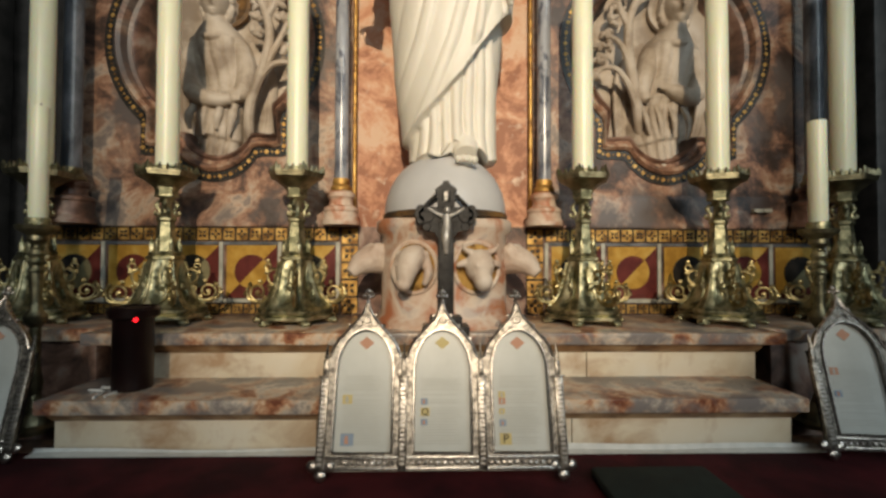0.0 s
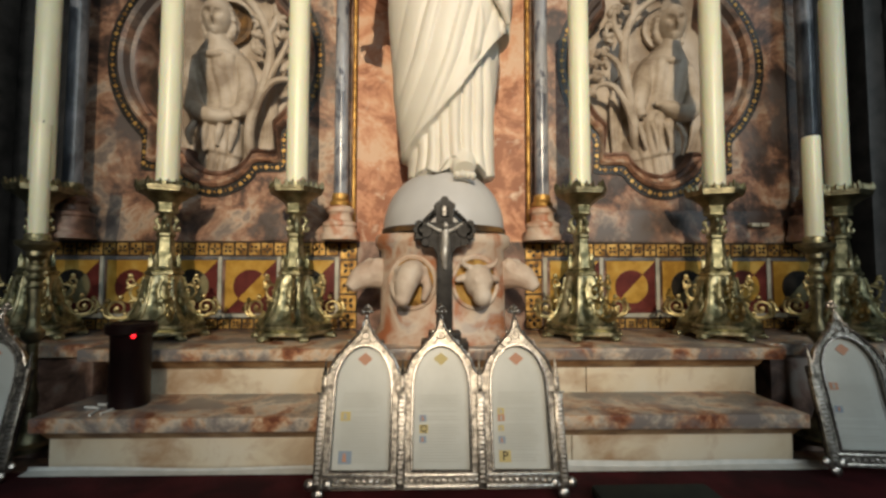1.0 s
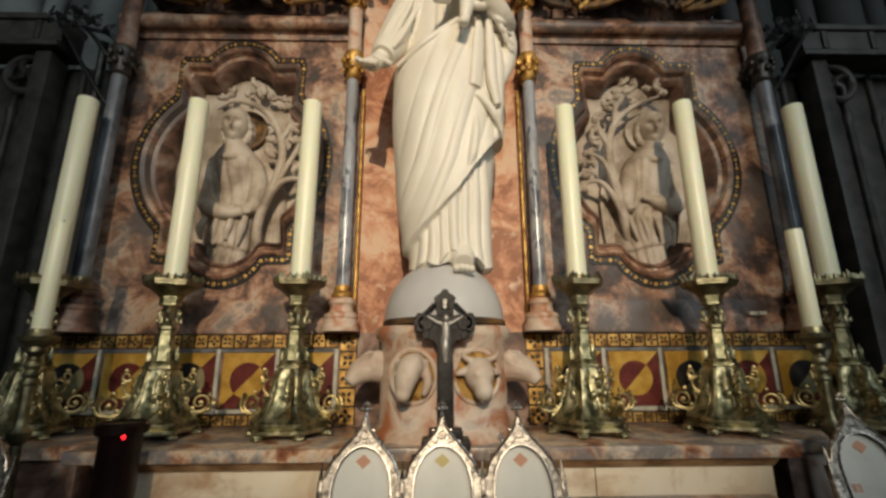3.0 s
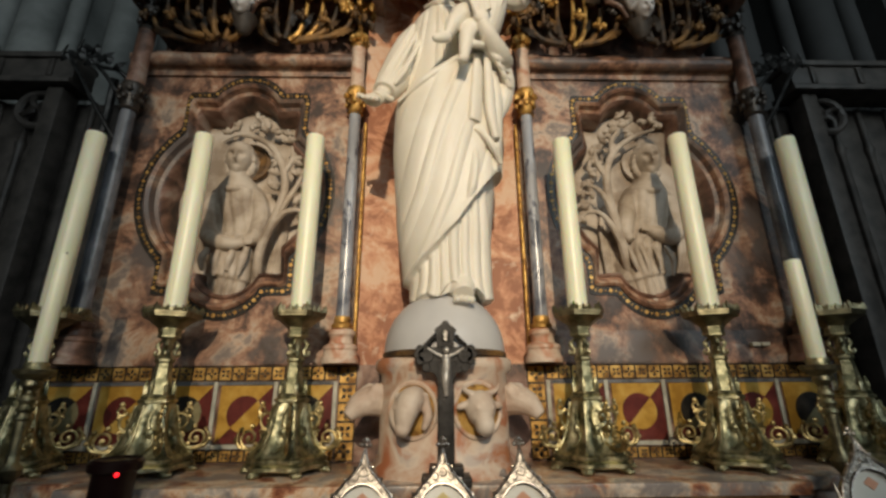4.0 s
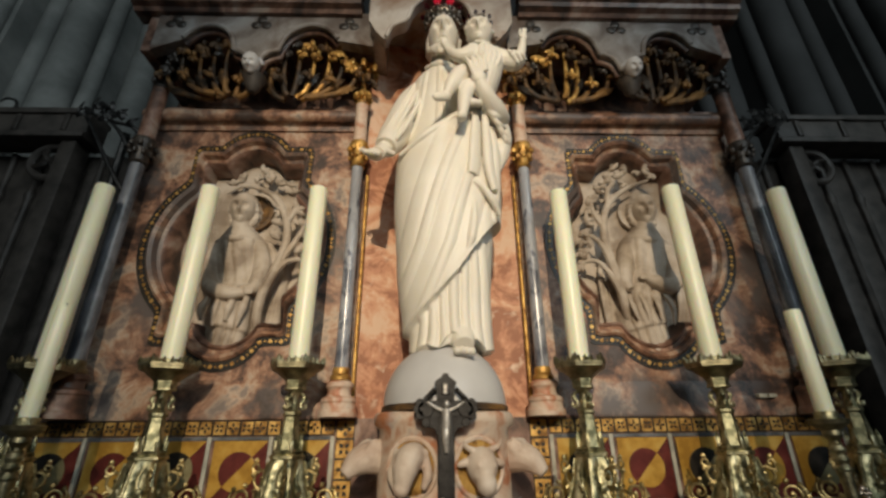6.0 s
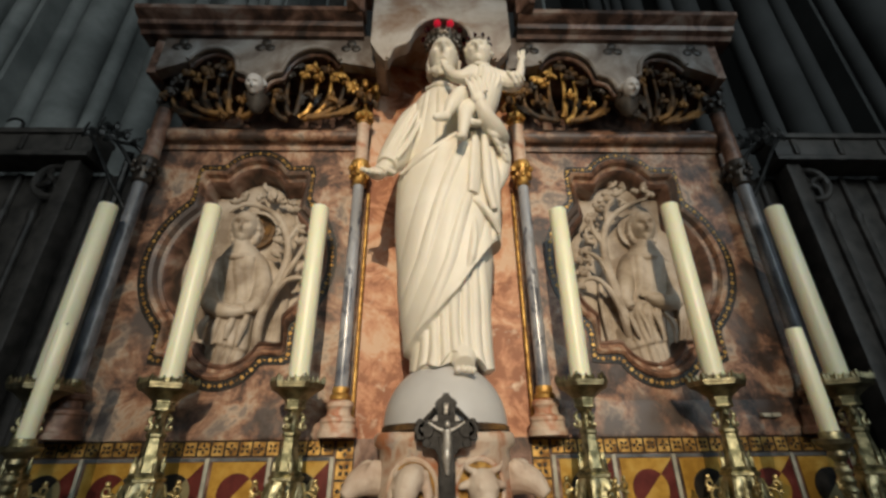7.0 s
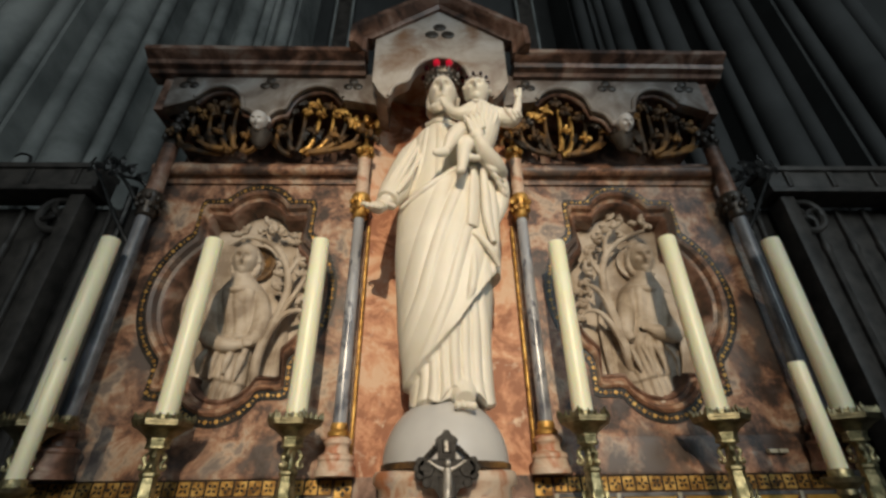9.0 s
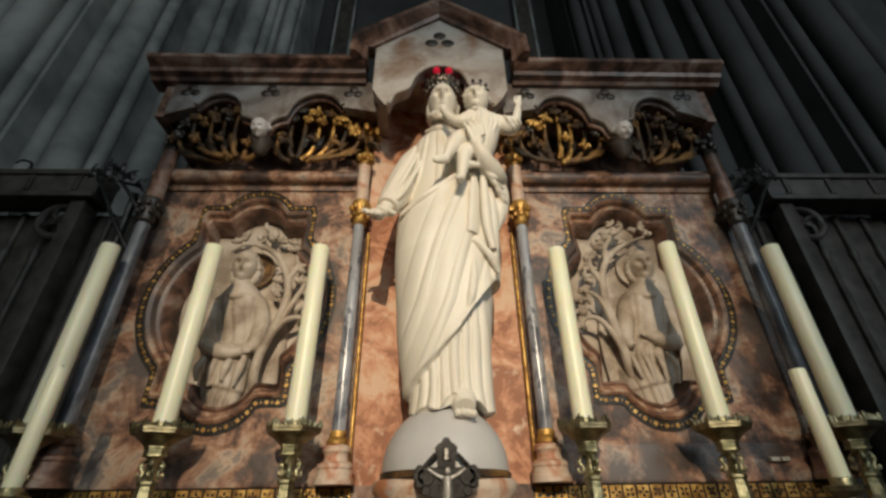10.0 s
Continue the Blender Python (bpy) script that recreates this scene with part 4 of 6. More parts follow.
t = thing("statue_globe", (0, 1.575, 1.553), "smooth pale grey marble half globe under the statue", "globe")
part("hemisphere", lathe(bmesh.new(), 0.003, 1.578, [(0.182 * math.cos(a), 1.572 + 0.185 * math.sin(a)) for a in np.linspace(0, 1.50, 18)], 48), DOME, t)
part("collar", lathe(bmesh.new(), 0.003, 1.578, [(0.176, 1.5535), (0.187, 1.556), (0.187, 1.568), (0.180, 1.572)], 48), GILT_DARK, t, "thin dull gilt collar")

# ---- statue ----
def fold(u, lines):
    """Raised folds: each line is its place, half-width and height; the valleys between stay narrow."""
    d = 0.0
    for u0, w, h in lines:
        q = abs(u - u0) / w
        if q < 1:
            d = max(d, h * math.sqrt(1 - q * q))
    return d


def statue():
    bm = bmesh.new()
    keys = [(1.725, .024, .128, 1.575, .110), (1.78, .024, .130, 1.572, .112), (1.86, .021, .134, 1.57, .110), (1.97, .018, .146, 1.565, .114), (2.10, .020, .156, 1.56, .118), (2.25, .020, .166, 1.555, .122),
            (2.40, .018, .164, 1.555, .120), (2.52, .022, .152, 1.555, .114), (2.64, .020, .146, 1.557, .108), (2.73, .016, .140, 1.56, .102), (2.785, .014, .130, 1.563, .092), (2.825, .010, .100, 1.565, .078), (2.85, .004, .058, 1.56, .056), (2.875, .004, .046, 1.55, .05), (2.94, .008, .044, 1.535, .048)]
    kz = [k[0] for k in keys]
    cloak_folds = [(-0.140, .032, .006), (-0.082, .024, .008), (-0.036, .016, .014), (0.004, .022, .006), (0.040, .015, .015), (0.084, .024, .009), (0.124, .015, .013), (0.156, .014, .006)]
    pleats = [(-0.10, .018, .015), (-0.066, .016, .018), (-0.034, .017, .020), (0.000, .015, .017), (0.034, .019, .022), (0.070, .016, .018), (0.103, .018, .023), (0.140, .019, .021)]
    bib = [(-0.120, .020, .005), (-0.085, .013, .008), (-0.046, .024, .005), (-0.008, .014, .009), (0.034, .022, .005), (0.075, .02, .006)]
    n, rows = 216, 230
    loops = []
    for i in range(rows):
        z = kz[0] + (kz[-1] - kz[0]) * i / (rows - 1)
        xc, a, yc, b = (np.interp(z, kz, [k[j] for k in keys]) for j in (1, 2, 3, 4))
        loop = []
        for j in range(n):
            th = 2 * math.pi * j / n
            ux, uy = math.cos(th), math.sin(th)
            x = xc + a * ux
            front = max(0.0, -uy)
            soft = 0.25 + 0.75 * front ** 0.4
            # the cloak ends on a slanting edge; pleats of the tunic hang below it
            edge = np.interp(x, (-0.13, -0.085, -0.028, 0.041, 0.113, 0.16), (1.735, 1.802, 1.866, 1.949, 2.075, 2.14))
            k = min(1.0, max(0.0, (z - edge) / 0.008 + 0.5))
            fan = (x - 0.025) * (1 + 0.16 * (z - 1.75) / 0.3) + 0.025 + 0.004 * math.sin(z * 14 + x * 20)
            tunic = (fold(fan, pleats) - 0.012) * soft
            # long folds that run from the hip down to the other ankle
            u = x - 0.02 - 0.27 * (z - 2.2) + 0.10 * max(0.0, 2.05 - z) + 0.005 * math.sin(z * 9)
            deep = 0.35 + 0.65 * min(1.0, max(0.0, (z - 1.78) / 0.35))
            cloak = 0.022 + 0.68 * fold(u, cloak_folds) * soft * deep + 0.0012 * math.sin(u * 70 + z * 6)
            cloak += 0.014 * math.exp(-((z - edge) / 0.03) ** 2) * min(1.0, max(0.0, (x - 0.0) / 0.08)) * front
            # above the rolled edge lies the shirt, with finer folds from the neck
            roll = np.interp(x, (-0.17, -0.066, 0.048, 0.15), (2.385, 2.45, 2.53, 2.58))
            chest = min(1.0, max(0.0, (z - roll) / 0.02))
            v = x + 0.30 * (z - 2.62) * (x + 0.01) / 0.1
            cloak = cloak * (1 - chest) + chest * (fold(v, bib) * front - 0.004)
            d = (1 - k) * tunic + k * cloak
            if z > 2.79:
                d *= max(0, (2.86 - z) / 0.07)
            low = math.exp(-max(0.0, z - 1.725) / 0.035)
            d += 0.016 * low * front
            # wavy hem, lifted over the foot
            lift = (0.040 * math.exp(-((x - 0.045) / 0.05) ** 2) + 0.012 * math.sin(fan * 92)) * low * front
            loop.append((xc + (a + d) * ux, yc + (b + d) * uy, z + lift))
        loops.append(loop)
    rings(bm, loops)
    # rolled edge of the cloak across the waist, from the forearm up to the hip
    tube(bm, [(-0.150, 1.470, 2.390), (-0.066, 1.432, 2.45), (0.0, 1.425, 2.497), (0.048, 1.421, 2.532), (0.10, 1.428, 2.55)], [0.010, 0.022, 0.019, 0.014, 0.010], 12, 6, 0.6)
    # cloth that falls from the carrying hand, with a turned-back hollow end
    tube(bm, [(0.118, 1.420, 2.545), (0.114, 1.418, 2.46), (0.108, 1.418, 2.36), (0.102, 1.424, 2.285)], [0.014, 0.023, 0.028, 0.027], 14, 6, 0.5)
    tube(bm, [(0.150, 1.425, 2.53), (0.152, 1.420, 2.42), (0.154, 1.424, 2.32), (0.170, 1.435, 2.23)], [0.014, 0.020, 0.021, 0.014], 12, 6, 0.8)
    tube(bm, [(0.174, 1.46, 2.50), (0.178, 1.455, 2.38), (0.176, 1.462, 2.25), (0.166, 1.47, 2.13)], [0.020, 0.025, 0.022, 0.012], 12, 6, 0.8)
    tube(bm, [(0.102, 1.425, 2.262), (0.130, 1.422, 2.235), (0.160, 1.432, 2.195), (0.185, 1.455, 2.15)], [0.008, 0.012, 0.013, 0.007], 10, 6)
    tube(bm, [(0.10, 1.428, 2.20), (0.098, 1.424, 2.13), (0.088, 1.424, 2.06), (0.072, 1.430, 2.01)], [0.006, 0.013, 0.014, 0.005], 10, 6)
    # lowered arm in a loose sleeve, with the open hand
    tube(bm, [(-0.080, 1.565, 2.770), (-0.118, 1.55, 2.69), (-0.148, 1.525, 2.59), (-0.176, 1.485, 2.48), (-0.196, 1.455, 2.415)], [0.044, 0.056, 0.057, 0.053, 0.040], 18, 6)
    for dx, r1 in ((0.0, 0.010), (0.030, 0.011), (0.058, 0.010)):
        tube(bm, [(-0.105 + dx, 1.512, 2.76), (-0.148 + dx, 1.476, 2.62), (-0.186 + dx, 1.445, 2.50), (-0.200 + dx * 0.7, 1.430, 2.43)], [0.004, r1, r1, 0.006], 8, 6)
    tube(bm, [(-0.232, 1.465, 2.415), (-0.205, 1.422, 2.385), (-0.165, 1.440, 2.375)], [0.011, 0.012, 0.010], 10, 6)
    tube(bm, [(-0.20, 1.455, 2.41), (-0.215, 1.420, 2.365)], [0.026, 0.022], 12, 3)
    blob(bm, (-0.224, 1.398, 2.345), (0.030, 0.030, 0.021), 16, rot=(28, 14, 0))
    for k in range(4):
        tube(bm, [(-0.205 - 0.013 * k, 1.382, 2.338), (-0.206 - 0.015 * k, 1.355, 2.318 + 0.002 * k), (-0.204 - 0.014 * k, 1.340, 2.306 + 0.003 * k)], [0.0098, 0.0088, 0.0065], 8, 4)
    tube(bm, [(-0.244, 1.405, 2.352), (-0.262, 1.385, 2.352), (-0.268, 1.370, 2.342)], [0.011, 0.009, 0.007], 8, 3)
    # arm that carries the child, with a wide hanging sleeve
    tube(bm, [(0.140, 1.57, 2.765), (0.192, 1.55, 2.68), (0.208, 1.50, 2.58), (0.190, 1.43, 2.548), (0.152, 1.372, 2.572), (0.126, 1.345, 2.610)], [0.044, 0.050, 0.047, 0.040, 0.030, 0.021], 16, 6)
    tube(bm, [(0.222, 1.49, 2.56), (0.226, 1.478, 2.48), (0.214, 1.478, 2.40), (0.196, 1.485, 2.34)], [0.028, 0.032, 0.026, 0.010], 12, 6, 0.7)
    for k in range(4):
        tube(bm, [(0.152 + 0.016 * k, 1.392 + 0.012 * k, 2.535 - 0.014 * k), (0.185 + 0.013 * k, 1.405 + 0.016 * k, 2.512 - 0.022 * k), (0.225 + 0.007 * k, 1.455 + 0.012 * k, 2.54 - 0.03 * k)], [0.006, 0.011, 0.006], 8, 5)
    blob(bm, (0.124, 1.338, 2.625), (0.026, 0.016, 0.028), 14, rot=(0, -30, 0))
    for k in range(4):
        tube(bm, [(0.108 + 0.014 * k, 1.332, 2.630 + 0.005 * k), (0.092 + 0.017 * k, 1.320, 2.666 + 0.006 * k), (0.080 + 0.019 * k, 1.326, 2.700 + 0.007 * k)], [0.0095, 0.009, 0.006], 8, 4)
    # head, hair and beard
    hc, hr = (0.011, 1.515, 2.998), (0.061, 0.074, 0.116)
    carved_head(bm, hc, hr, -5, 4, 1.6, 48)
    hair_locks(bm, hc, hr, 5, 0.42, 3, 0.0085, 0.6, 0.05)
    rnd = random.Random(8)
    for k in range(15):
        a = -1.25 + 2.5 * k / 14
        sx_, cy_ = math.sin(a), math.cos(a)
        r1 = 0.0072 + 0.002 * rnd.random()
        tube(bm, [(hc[0] - 0.005 + 0.050 * sx_, 1.515 - 0.056 * cy_, 2.942 - 0.034 * cy_), (hc[0] - 0.006 + 0.046 * sx_ + 0.004 * math.sin(k * 2.1), 1.508 - 0.062 * cy_, 2.912 - 0.028 * cy_), (hc[0] - 0.007 + 0.026 * sx_, 1.502 - 0.058 * cy_, 2.888 - 0.036 * cy_)], [r1, r1 * 1.1, r1 * 0.6], 8, 4)
    tube(bm, [(-0.060, 1.535, 2.862), (-0.004, 1.482, 2.838), (0.06, 1.53, 2.862)], [0.010, 0.012, 0.010], 10, 6)
    # child
    tube(bm, [(0.122, 1.415, 2.595), (0.148, 1.410, 2.68), (0.164, 1.415, 2.76), (0.162, 1.426, 2.82), (0.154, 1.432, 2.868)], [0.054, 0.062, 0.064, 0.050, 0.022], 20, 6)
    for k in range(6):
        tube(bm, [(0.130 + 0.014 * k, 1.372 + 0.005 * abs(k - 2), 2.825), (0.118 + 0.018 * k, 1.352 + 0.006 * abs(k - 2.5), 2.75), (0.108 + 0.014 * k, 1.350 + 0.006 * abs(k - 2), 2.67)], [0.004, 0.0085, 0.006], 8, 5)
    tube(bm, [(0.125, 1.405, 2.862), (0.152, 1.392, 2.850), (0.182, 1.41, 2.862)], [0.007, 0.008, 0.007], 8, 5)
    cc, cr = (0.146, 1.425, 2.928), (0.051, 0.056, 0.066)
    carved_head(bm, cc, cr, -12, 6, 1.5)
    for k in range(26):
        a, e = k * 2.399, 0.18 + 0.80 * k / 26
        x1, y1, z1 = math.cos(a) * math.sqrt(1 - e * e), math.sin(a) * math.sqrt(1 - e * e), e
        if y1 > -0.45 or z1 > 0.72:
            blob(bm, (cc[0] + 0.050 * x1, cc[1] + 0.056 * y1, cc[2] + 0.063 * z1), (0.013, 0.013, 0.011), 8, bumps=0.4)
    tube(bm, [(0.195, 1.432, 2.822), (0.235, 1.428, 2.802), (0.272, 1.422, 2.782), (0.294, 1.418, 2.800)], [0.036, 0.036, 0.034, 0.030], 14, 6)
    for k in range(3):
        tube(bm, [(0.245 + 0.018 * k, 1.388, 2.812 - 0.004 * k), (0.258 + 0.019 * k, 1.384, 2.785), (0.280 + 0.016 * k, 1.40, 2.755 + 0.008 * k)], [0.004, 0.008, 0.005], 8, 5)
    tube(bm, [(0.288, 1.418, 2.795), (0.302, 1.412, 2.835), (0.309, 1.405, 2.876)], [0.021, 0.018, 0.012], 12, 6)
    blob(bm, (0.312, 1.402, 2.890), (0.015, 0.012, 0.017), 12)
    for k in range(2):
        tube(bm, [(0.310 + 0.008 * k, 1.400, 2.898), (0.313 + 0.010 * k, 1.396, 2.930)], [0.0062, 0.005], 8, 3)
    tube(bm, [(0.300, 1.400, 2.890), (0.297, 1.392, 2.905), (0.300, 1.388, 2.918)], [0.006, 0.006, 0.004], 8, 3)
    tube(bm, [(0.122, 1.405, 2.815), (0.082, 1.388, 2.775), (0.048, 1.390, 2.782), (0.024, 1.412, 2.83), (0.014, 1.428, 2.868)], [0.034, 0.030, 0.021, 0.015, 0.011], 12, 6)
    blob(bm, (0.010, 1.430, 2.884), (0.014, 0.011, 0.015), 10)
    for k in range(3):
        tube(bm, [(0.002 + 0.008 * k, 1.426, 2.888), (-0.003 + 0.008 * k, 1.424, 2.908)], [0.005, 0.004], 6, 3)
    # bare legs below the child's tunic
    tube(bm, [(0.130, 1.400, 2.665), (0.072, 1.372, 2.668), (0.036, 1.354, 2.612), (0.016, 1.354, 2.565)], [0.046, 0.036, 0.027, 0.017], 14, 6)
    tube(bm, [(0.016, 1.358, 2.562), (0.004, 1.345, 2.545), (-0.022, 1.334, 2.532), (-0.034, 1.328, 2.530)], [0.018, 0.019, 0.015, 0.008], 10, 5, 0.8)
    tube(bm, [(0.112, 1.385, 2.625), (0.082, 1.364, 2.585), (0.072, 1.365, 2.525), (0.066, 1.364, 2.478)], [0.036, 0.028, 0.022, 0.015], 14, 6)
    tube(bm, [(0.066, 1.364, 2.478), (0.060, 1.348, 2.462), (0.052, 1.332, 2.456)], [0.017, 0.017, 0.008], 10, 5)
    tube(bm, [(0.078, 1.375, 2.555), (0.105, 1.368, 2.54), (0.135, 1.385, 2.55)], [0.010, 0.014, 0.010], 10, 5)
    # foot that comes out below the hem, resting on the globe
    tube(bm, [(0.050, 1.53, 1.778), (0.053, 1.485, 1.755), (0.056, 1.455, 1.728)], [0.038, 0.042, 0.031], 16, 5)
    for k in range(4):
        blob(bm, (0.034 + 0.015 * k, 1.434, 1.712 - 0.002 * abs(k - 1)), (0.0105, 0.015, 0.012), 10)
    o = part("statue", bm, STATUE)
    r = o.modifiers.new("carve", "REMESH")
    r.mode, r.voxel_size, r.use_smooth_shade = "VOXEL", 0.0027, True
    q = o.modifiers.new("polish", "SMOOTH")
    q.factor, q.iterations = 0.5, 2
    tagged(o, "white marble robed bearded figure carrying a child, on a globe", "statue")


statue()


def crown(x, y, z, r, label, gems):
    t = thing("crown", (x, y, z), label, "crown", "crowns")
    part("band", lathe(bmesh.new(), x, y, [(r, z - 0.05 * r), (r * 1.07, z), (r * 1.03, z + 0.10 * r), (r * 1.06, z + 0.30 * r), (r * 1.12, z + 0.36 * r), (r * 1.12, z + 0.44 * r), (r * 1.05, z + 0.44 * r), (r * 0.97, z + 0.05 * r)], 32), SILVER_DARK, t)
    bm = bmesh.new()
    for k in range(20):
        a = k * math.pi / 10
        blob(bm, (x + r * 1.06 * math.cos(a), y + r * 1.06 * math.sin(a), z + 0.20 * r), (r * 0.075, r * 0.075, r * 0.085), 8)
    tagged(part("band_beads", bm, PEWTER, t), kind="stuff")
    for k in range(10):
        a = k * math.pi / 5 - math.pi / 2 - math.pi / 10
        ca, sa = math.cos(a), math.sin(a)
        px, py, zb = x + r * 1.10 * ca, y + r * 1.10 * sa, z + 0.42 * r
        bm = bmesh.new()
        tube(bm, [(px, py, zb - 0.02 * r), (px + 0.10 * r * ca, py + 0.10 * r * sa, zb + r * 0.35), (px + 0.20 * r * ca, py + 0.20 * r * sa, zb + r * 0.62)], [r * 0.10, r * 0.07, r * 0.06], 8, 4)
        for s in (-1, 1):
            tube(bm, [(px, py, zb), (px - s * r * 0.30 * sa, py + s * r * 0.30 * ca, zb + r * 0.16), (px - s * r * 0.28 * sa, py + s * r * 0.28 * ca, zb + r * 0.42), (px - s * r * 0.10 * sa, py + s * r * 0.10 * ca, zb + r * 0.40)], [r * 0.07, r * 0.06, r * 0.06, r * 0.07], 8, 5)
        part("fleuron", bm, SILVER_DARK, t)
        bm = bmesh.new()
        g = 0.25 if k in gems else 0.19
        blob(bm, (px + 0.18 * r * ca, py + 0.18 * r * sa, zb + r * 0.66), (r * g, r * g, r * 0.27), 7)
        if k in gems:
            part("gem", bm, GLASSY, t, "ruby red gem")
        else:
            part("gem", bm, DARKGEM, t, "dark red gem")
    return t


crown(0.012, 1.566, 3.112, 0.070, "dark silver crown set with large ruby gems", (0, 1))
crown(0.150, 1.452, 2.982, 0.040, "small silver crown with dark gems", ())


# ---- carved reliefs ----
def relief(sx):
    y = YW + 0.10
    if sx < 0:
        keys = [(1.735, -.79, .055), (1.82, -.80, .080), (1.93, -.795, .082), (2.02, -.778, .086), (2.08, -.785, .092), (2.16, -.810, .102), (2.225, -.818, .098), (2.26, -.820, .070), (2.285, -.820, .044), (2.33, -.820, .034)]
        hx, hz, yaw = -0.816, 2.362, 8
        arms = [[(-0.895, -0.040, 2.20), (-0.912, -0.058, 2.09), (-0.860, -0.090, 2.01), (-0.790, -0.102, 1.985), (-0.725, -0.098, 1.99)], [(-0.728, -0.035, 2.20), (-0.700, -0.055, 2.10), (-0.702, -0.085, 2.02), (-0.738, -0.105, 2.000)]]
        palm = (-0.722, y - 0.104, 1.992)
    else:
        keys = [(1.735, .800, .060), (1.82, .785, .082), (1.93, .778, .084), (2.02, .798, .084), (2.10, .820, .090), (2.18, .838, .101), (2.225, .845, .097), (2.26, .852, .070), (2.285, .858, .044), (2.33, .862, .034)]
        hx, hz, yaw = 0.860, 2.366, -12
        arms = [[(0.760, -0.040, 2.20), (0.735, -0.060, 2.11), (0.712, -0.085, 2.04), (0.722, -0.104, 2.000)], [(0.925, -0.035, 2.20), (0.936, -0.055, 2.09), (0.890, -0.090, 2.02), (0.822, -0.104, 2.035), (0.790, -0.104, 2.045)]]
        palm = (0.784, y - 0.106, 2.048)
    kz = [k[0] for k in keys]

    def at(z):
        return np.interp(z, kz, [k[1] for k in keys]), np.interp(z, kz, [k[2] for k in keys])
    bm = bmesh.new()
    loops = []
    skirts = [(-0.078, .017, .016), (-0.046, .014, .012), (-0.014, .017, .018), (0.020, .014, .013), (0.052, .017, .017), (0.084, .014, .012)]
    shirt = [(-0.070, .020, .008), (-0.030, .018, .011), (0.008, .018, .009), (0.046, .018, .011), (0.082, .016, .008)]
    for i in range(120):
        z = 1.735 + 0.595 * i / 119
        cx, a = at(z)
        low = min(1, max(0, (2.02 - z) / 0.015))
        loop = []
        for j in range(80):
            th = 2 * math.pi * j / 80
            x = a * math.cos(th)
            u = x + sx * 0.10 * (z - 1.9) + 0.006 * math.sin(z * 23)
            d = low * (fold(u, skirts) - 0.004) + (1 - low) * (0.008 + fold(x * (1 + 0.9 * (2.2 - z)), shirt) * (z < 2.23))
            # hem of the upper robe, and a girdle
            d += 0.008 * math.exp(-((z - 2.025) / 0.008) ** 2) + 0.010 * low * min(1, max(0, (z - 1.86 - 0.25 * x * sx) / 0.008))
            loop.append((cx + (a + d) * math.cos(th), y + (0.072 + d) * math.sin(th), z))
        loops.append(loop)
    rings(bm, loops)
    hc, hr = (hx, y - 0.056, hz), (0.052, 0.056, 0.072)
    carved_head(bm, hc, hr, yaw, 14, 1.3, 40)
    hair_locks(bm, hc, hr, 5, 0.85, 11 + sx, 0.010, 0.4, 0.02)
    for pts in arms:
        tube(bm, [(px, y + q, z) for px, q, z in pts], [0.030, 0.036, 0.032, 0.025, 0.016][:len(pts) - 1] + [0.014], 14, 6)
        a, b, c = (Vector((px, y + q - 0.022, z)) for px, q, z in pts[:3])
        tube(bm, [a, b, c], [0.006, 0.012, 0.009], 8, 5)
    blob(bm, palm, (0.020, 0.014, 0.015), 10)
    for k in range(3):
        tube(bm, [(palm[0], palm[1] - 0.006, palm[2] - 0.008 + 0.008 * k), (palm[0] - sx * 0.022, palm[1] - 0.008, palm[2] - 0.006 + 0.009 * k)], [0.006, 0.0045], 6, 3)
    # collar and sleeves that hang below the forearms
    cx, a = at(2.22)
    tube(bm, [(cx - 0.062, y - 0.045, 2.245), (cx, y - 0.090, 2.215), (cx + 0.062, y - 0.045, 2.245)], [0.011, 0.013, 0.011], 10, 6)
    cx, a = at(1.95)
    for k in range(4):
        u = -1 + k * 2 / 3
        tube(bm, [(cx + 0.070 * u, y - 0.088, 1.985), (cx + 0.075 * u + 0.014 * sx, y - 0.100, 1.93), (cx + 0.066 * u + 0.02 * sx, y - 0.092, 1.885 - 0.02 * (k % 2))], [0.009, 0.016, 0.007], 8, 5, 0.7)
    # broad folded mantle behind the shoulders on both sides
    cx, a = at(2.16)
    for q in (-1, 1):
        for k in range(5):
            tube(bm, [(cx + q * (0.080 + 0.012 * k), y - 0.006, 2.245 - 0.006 * k), (cx + q * (0.118 + 0.016 * k), y - 0.016, 2.13 - 0.01 * k), (cx + q * (0.120 + 0.014 * k), y - 0.012, 1.96 - 0.02 * k), (cx + q * (0.085 + 0.011 * k) + 0.02 * sx * -1, y - 0.004, 1.80 - 0.002 * k)], [0.014, 0.022, 0.019, 0.006], 8, 5, 0.6)
    # rocky ground at the foot
    cx, a = at(1.75)
    for k in range(9):
        u = -1 + k / 4
        blob(bm, (cx + 0.15 * u, y - 0.02 - 0.02 * math.cos(u), 1.735 + 0.035 * abs(u)), (0.030, 0.04, 0.022), 8, bumps=0.5)
    o = part("carved_relief", bm, RELIEF)
    r = o.modifiers.new("carve", "REMESH")
    r.mode, r.voxel_size, r.use_smooth_shade = "VOXEL", 0.0030, True
    q = o.modifiers.new("polish", "SMOOTH")
    q.factor, q.iterations = 0.5, 1
    tagged(o, "buff stone relief of a robed figure with a halo", "relief", "carved reliefs")
    t = thing("halo", (hx, y - 0.01, hz), "dulled disc behind the carved head", "halo", "halos")
    hc = hx + (0.026 if sx < 0 else -0.008)
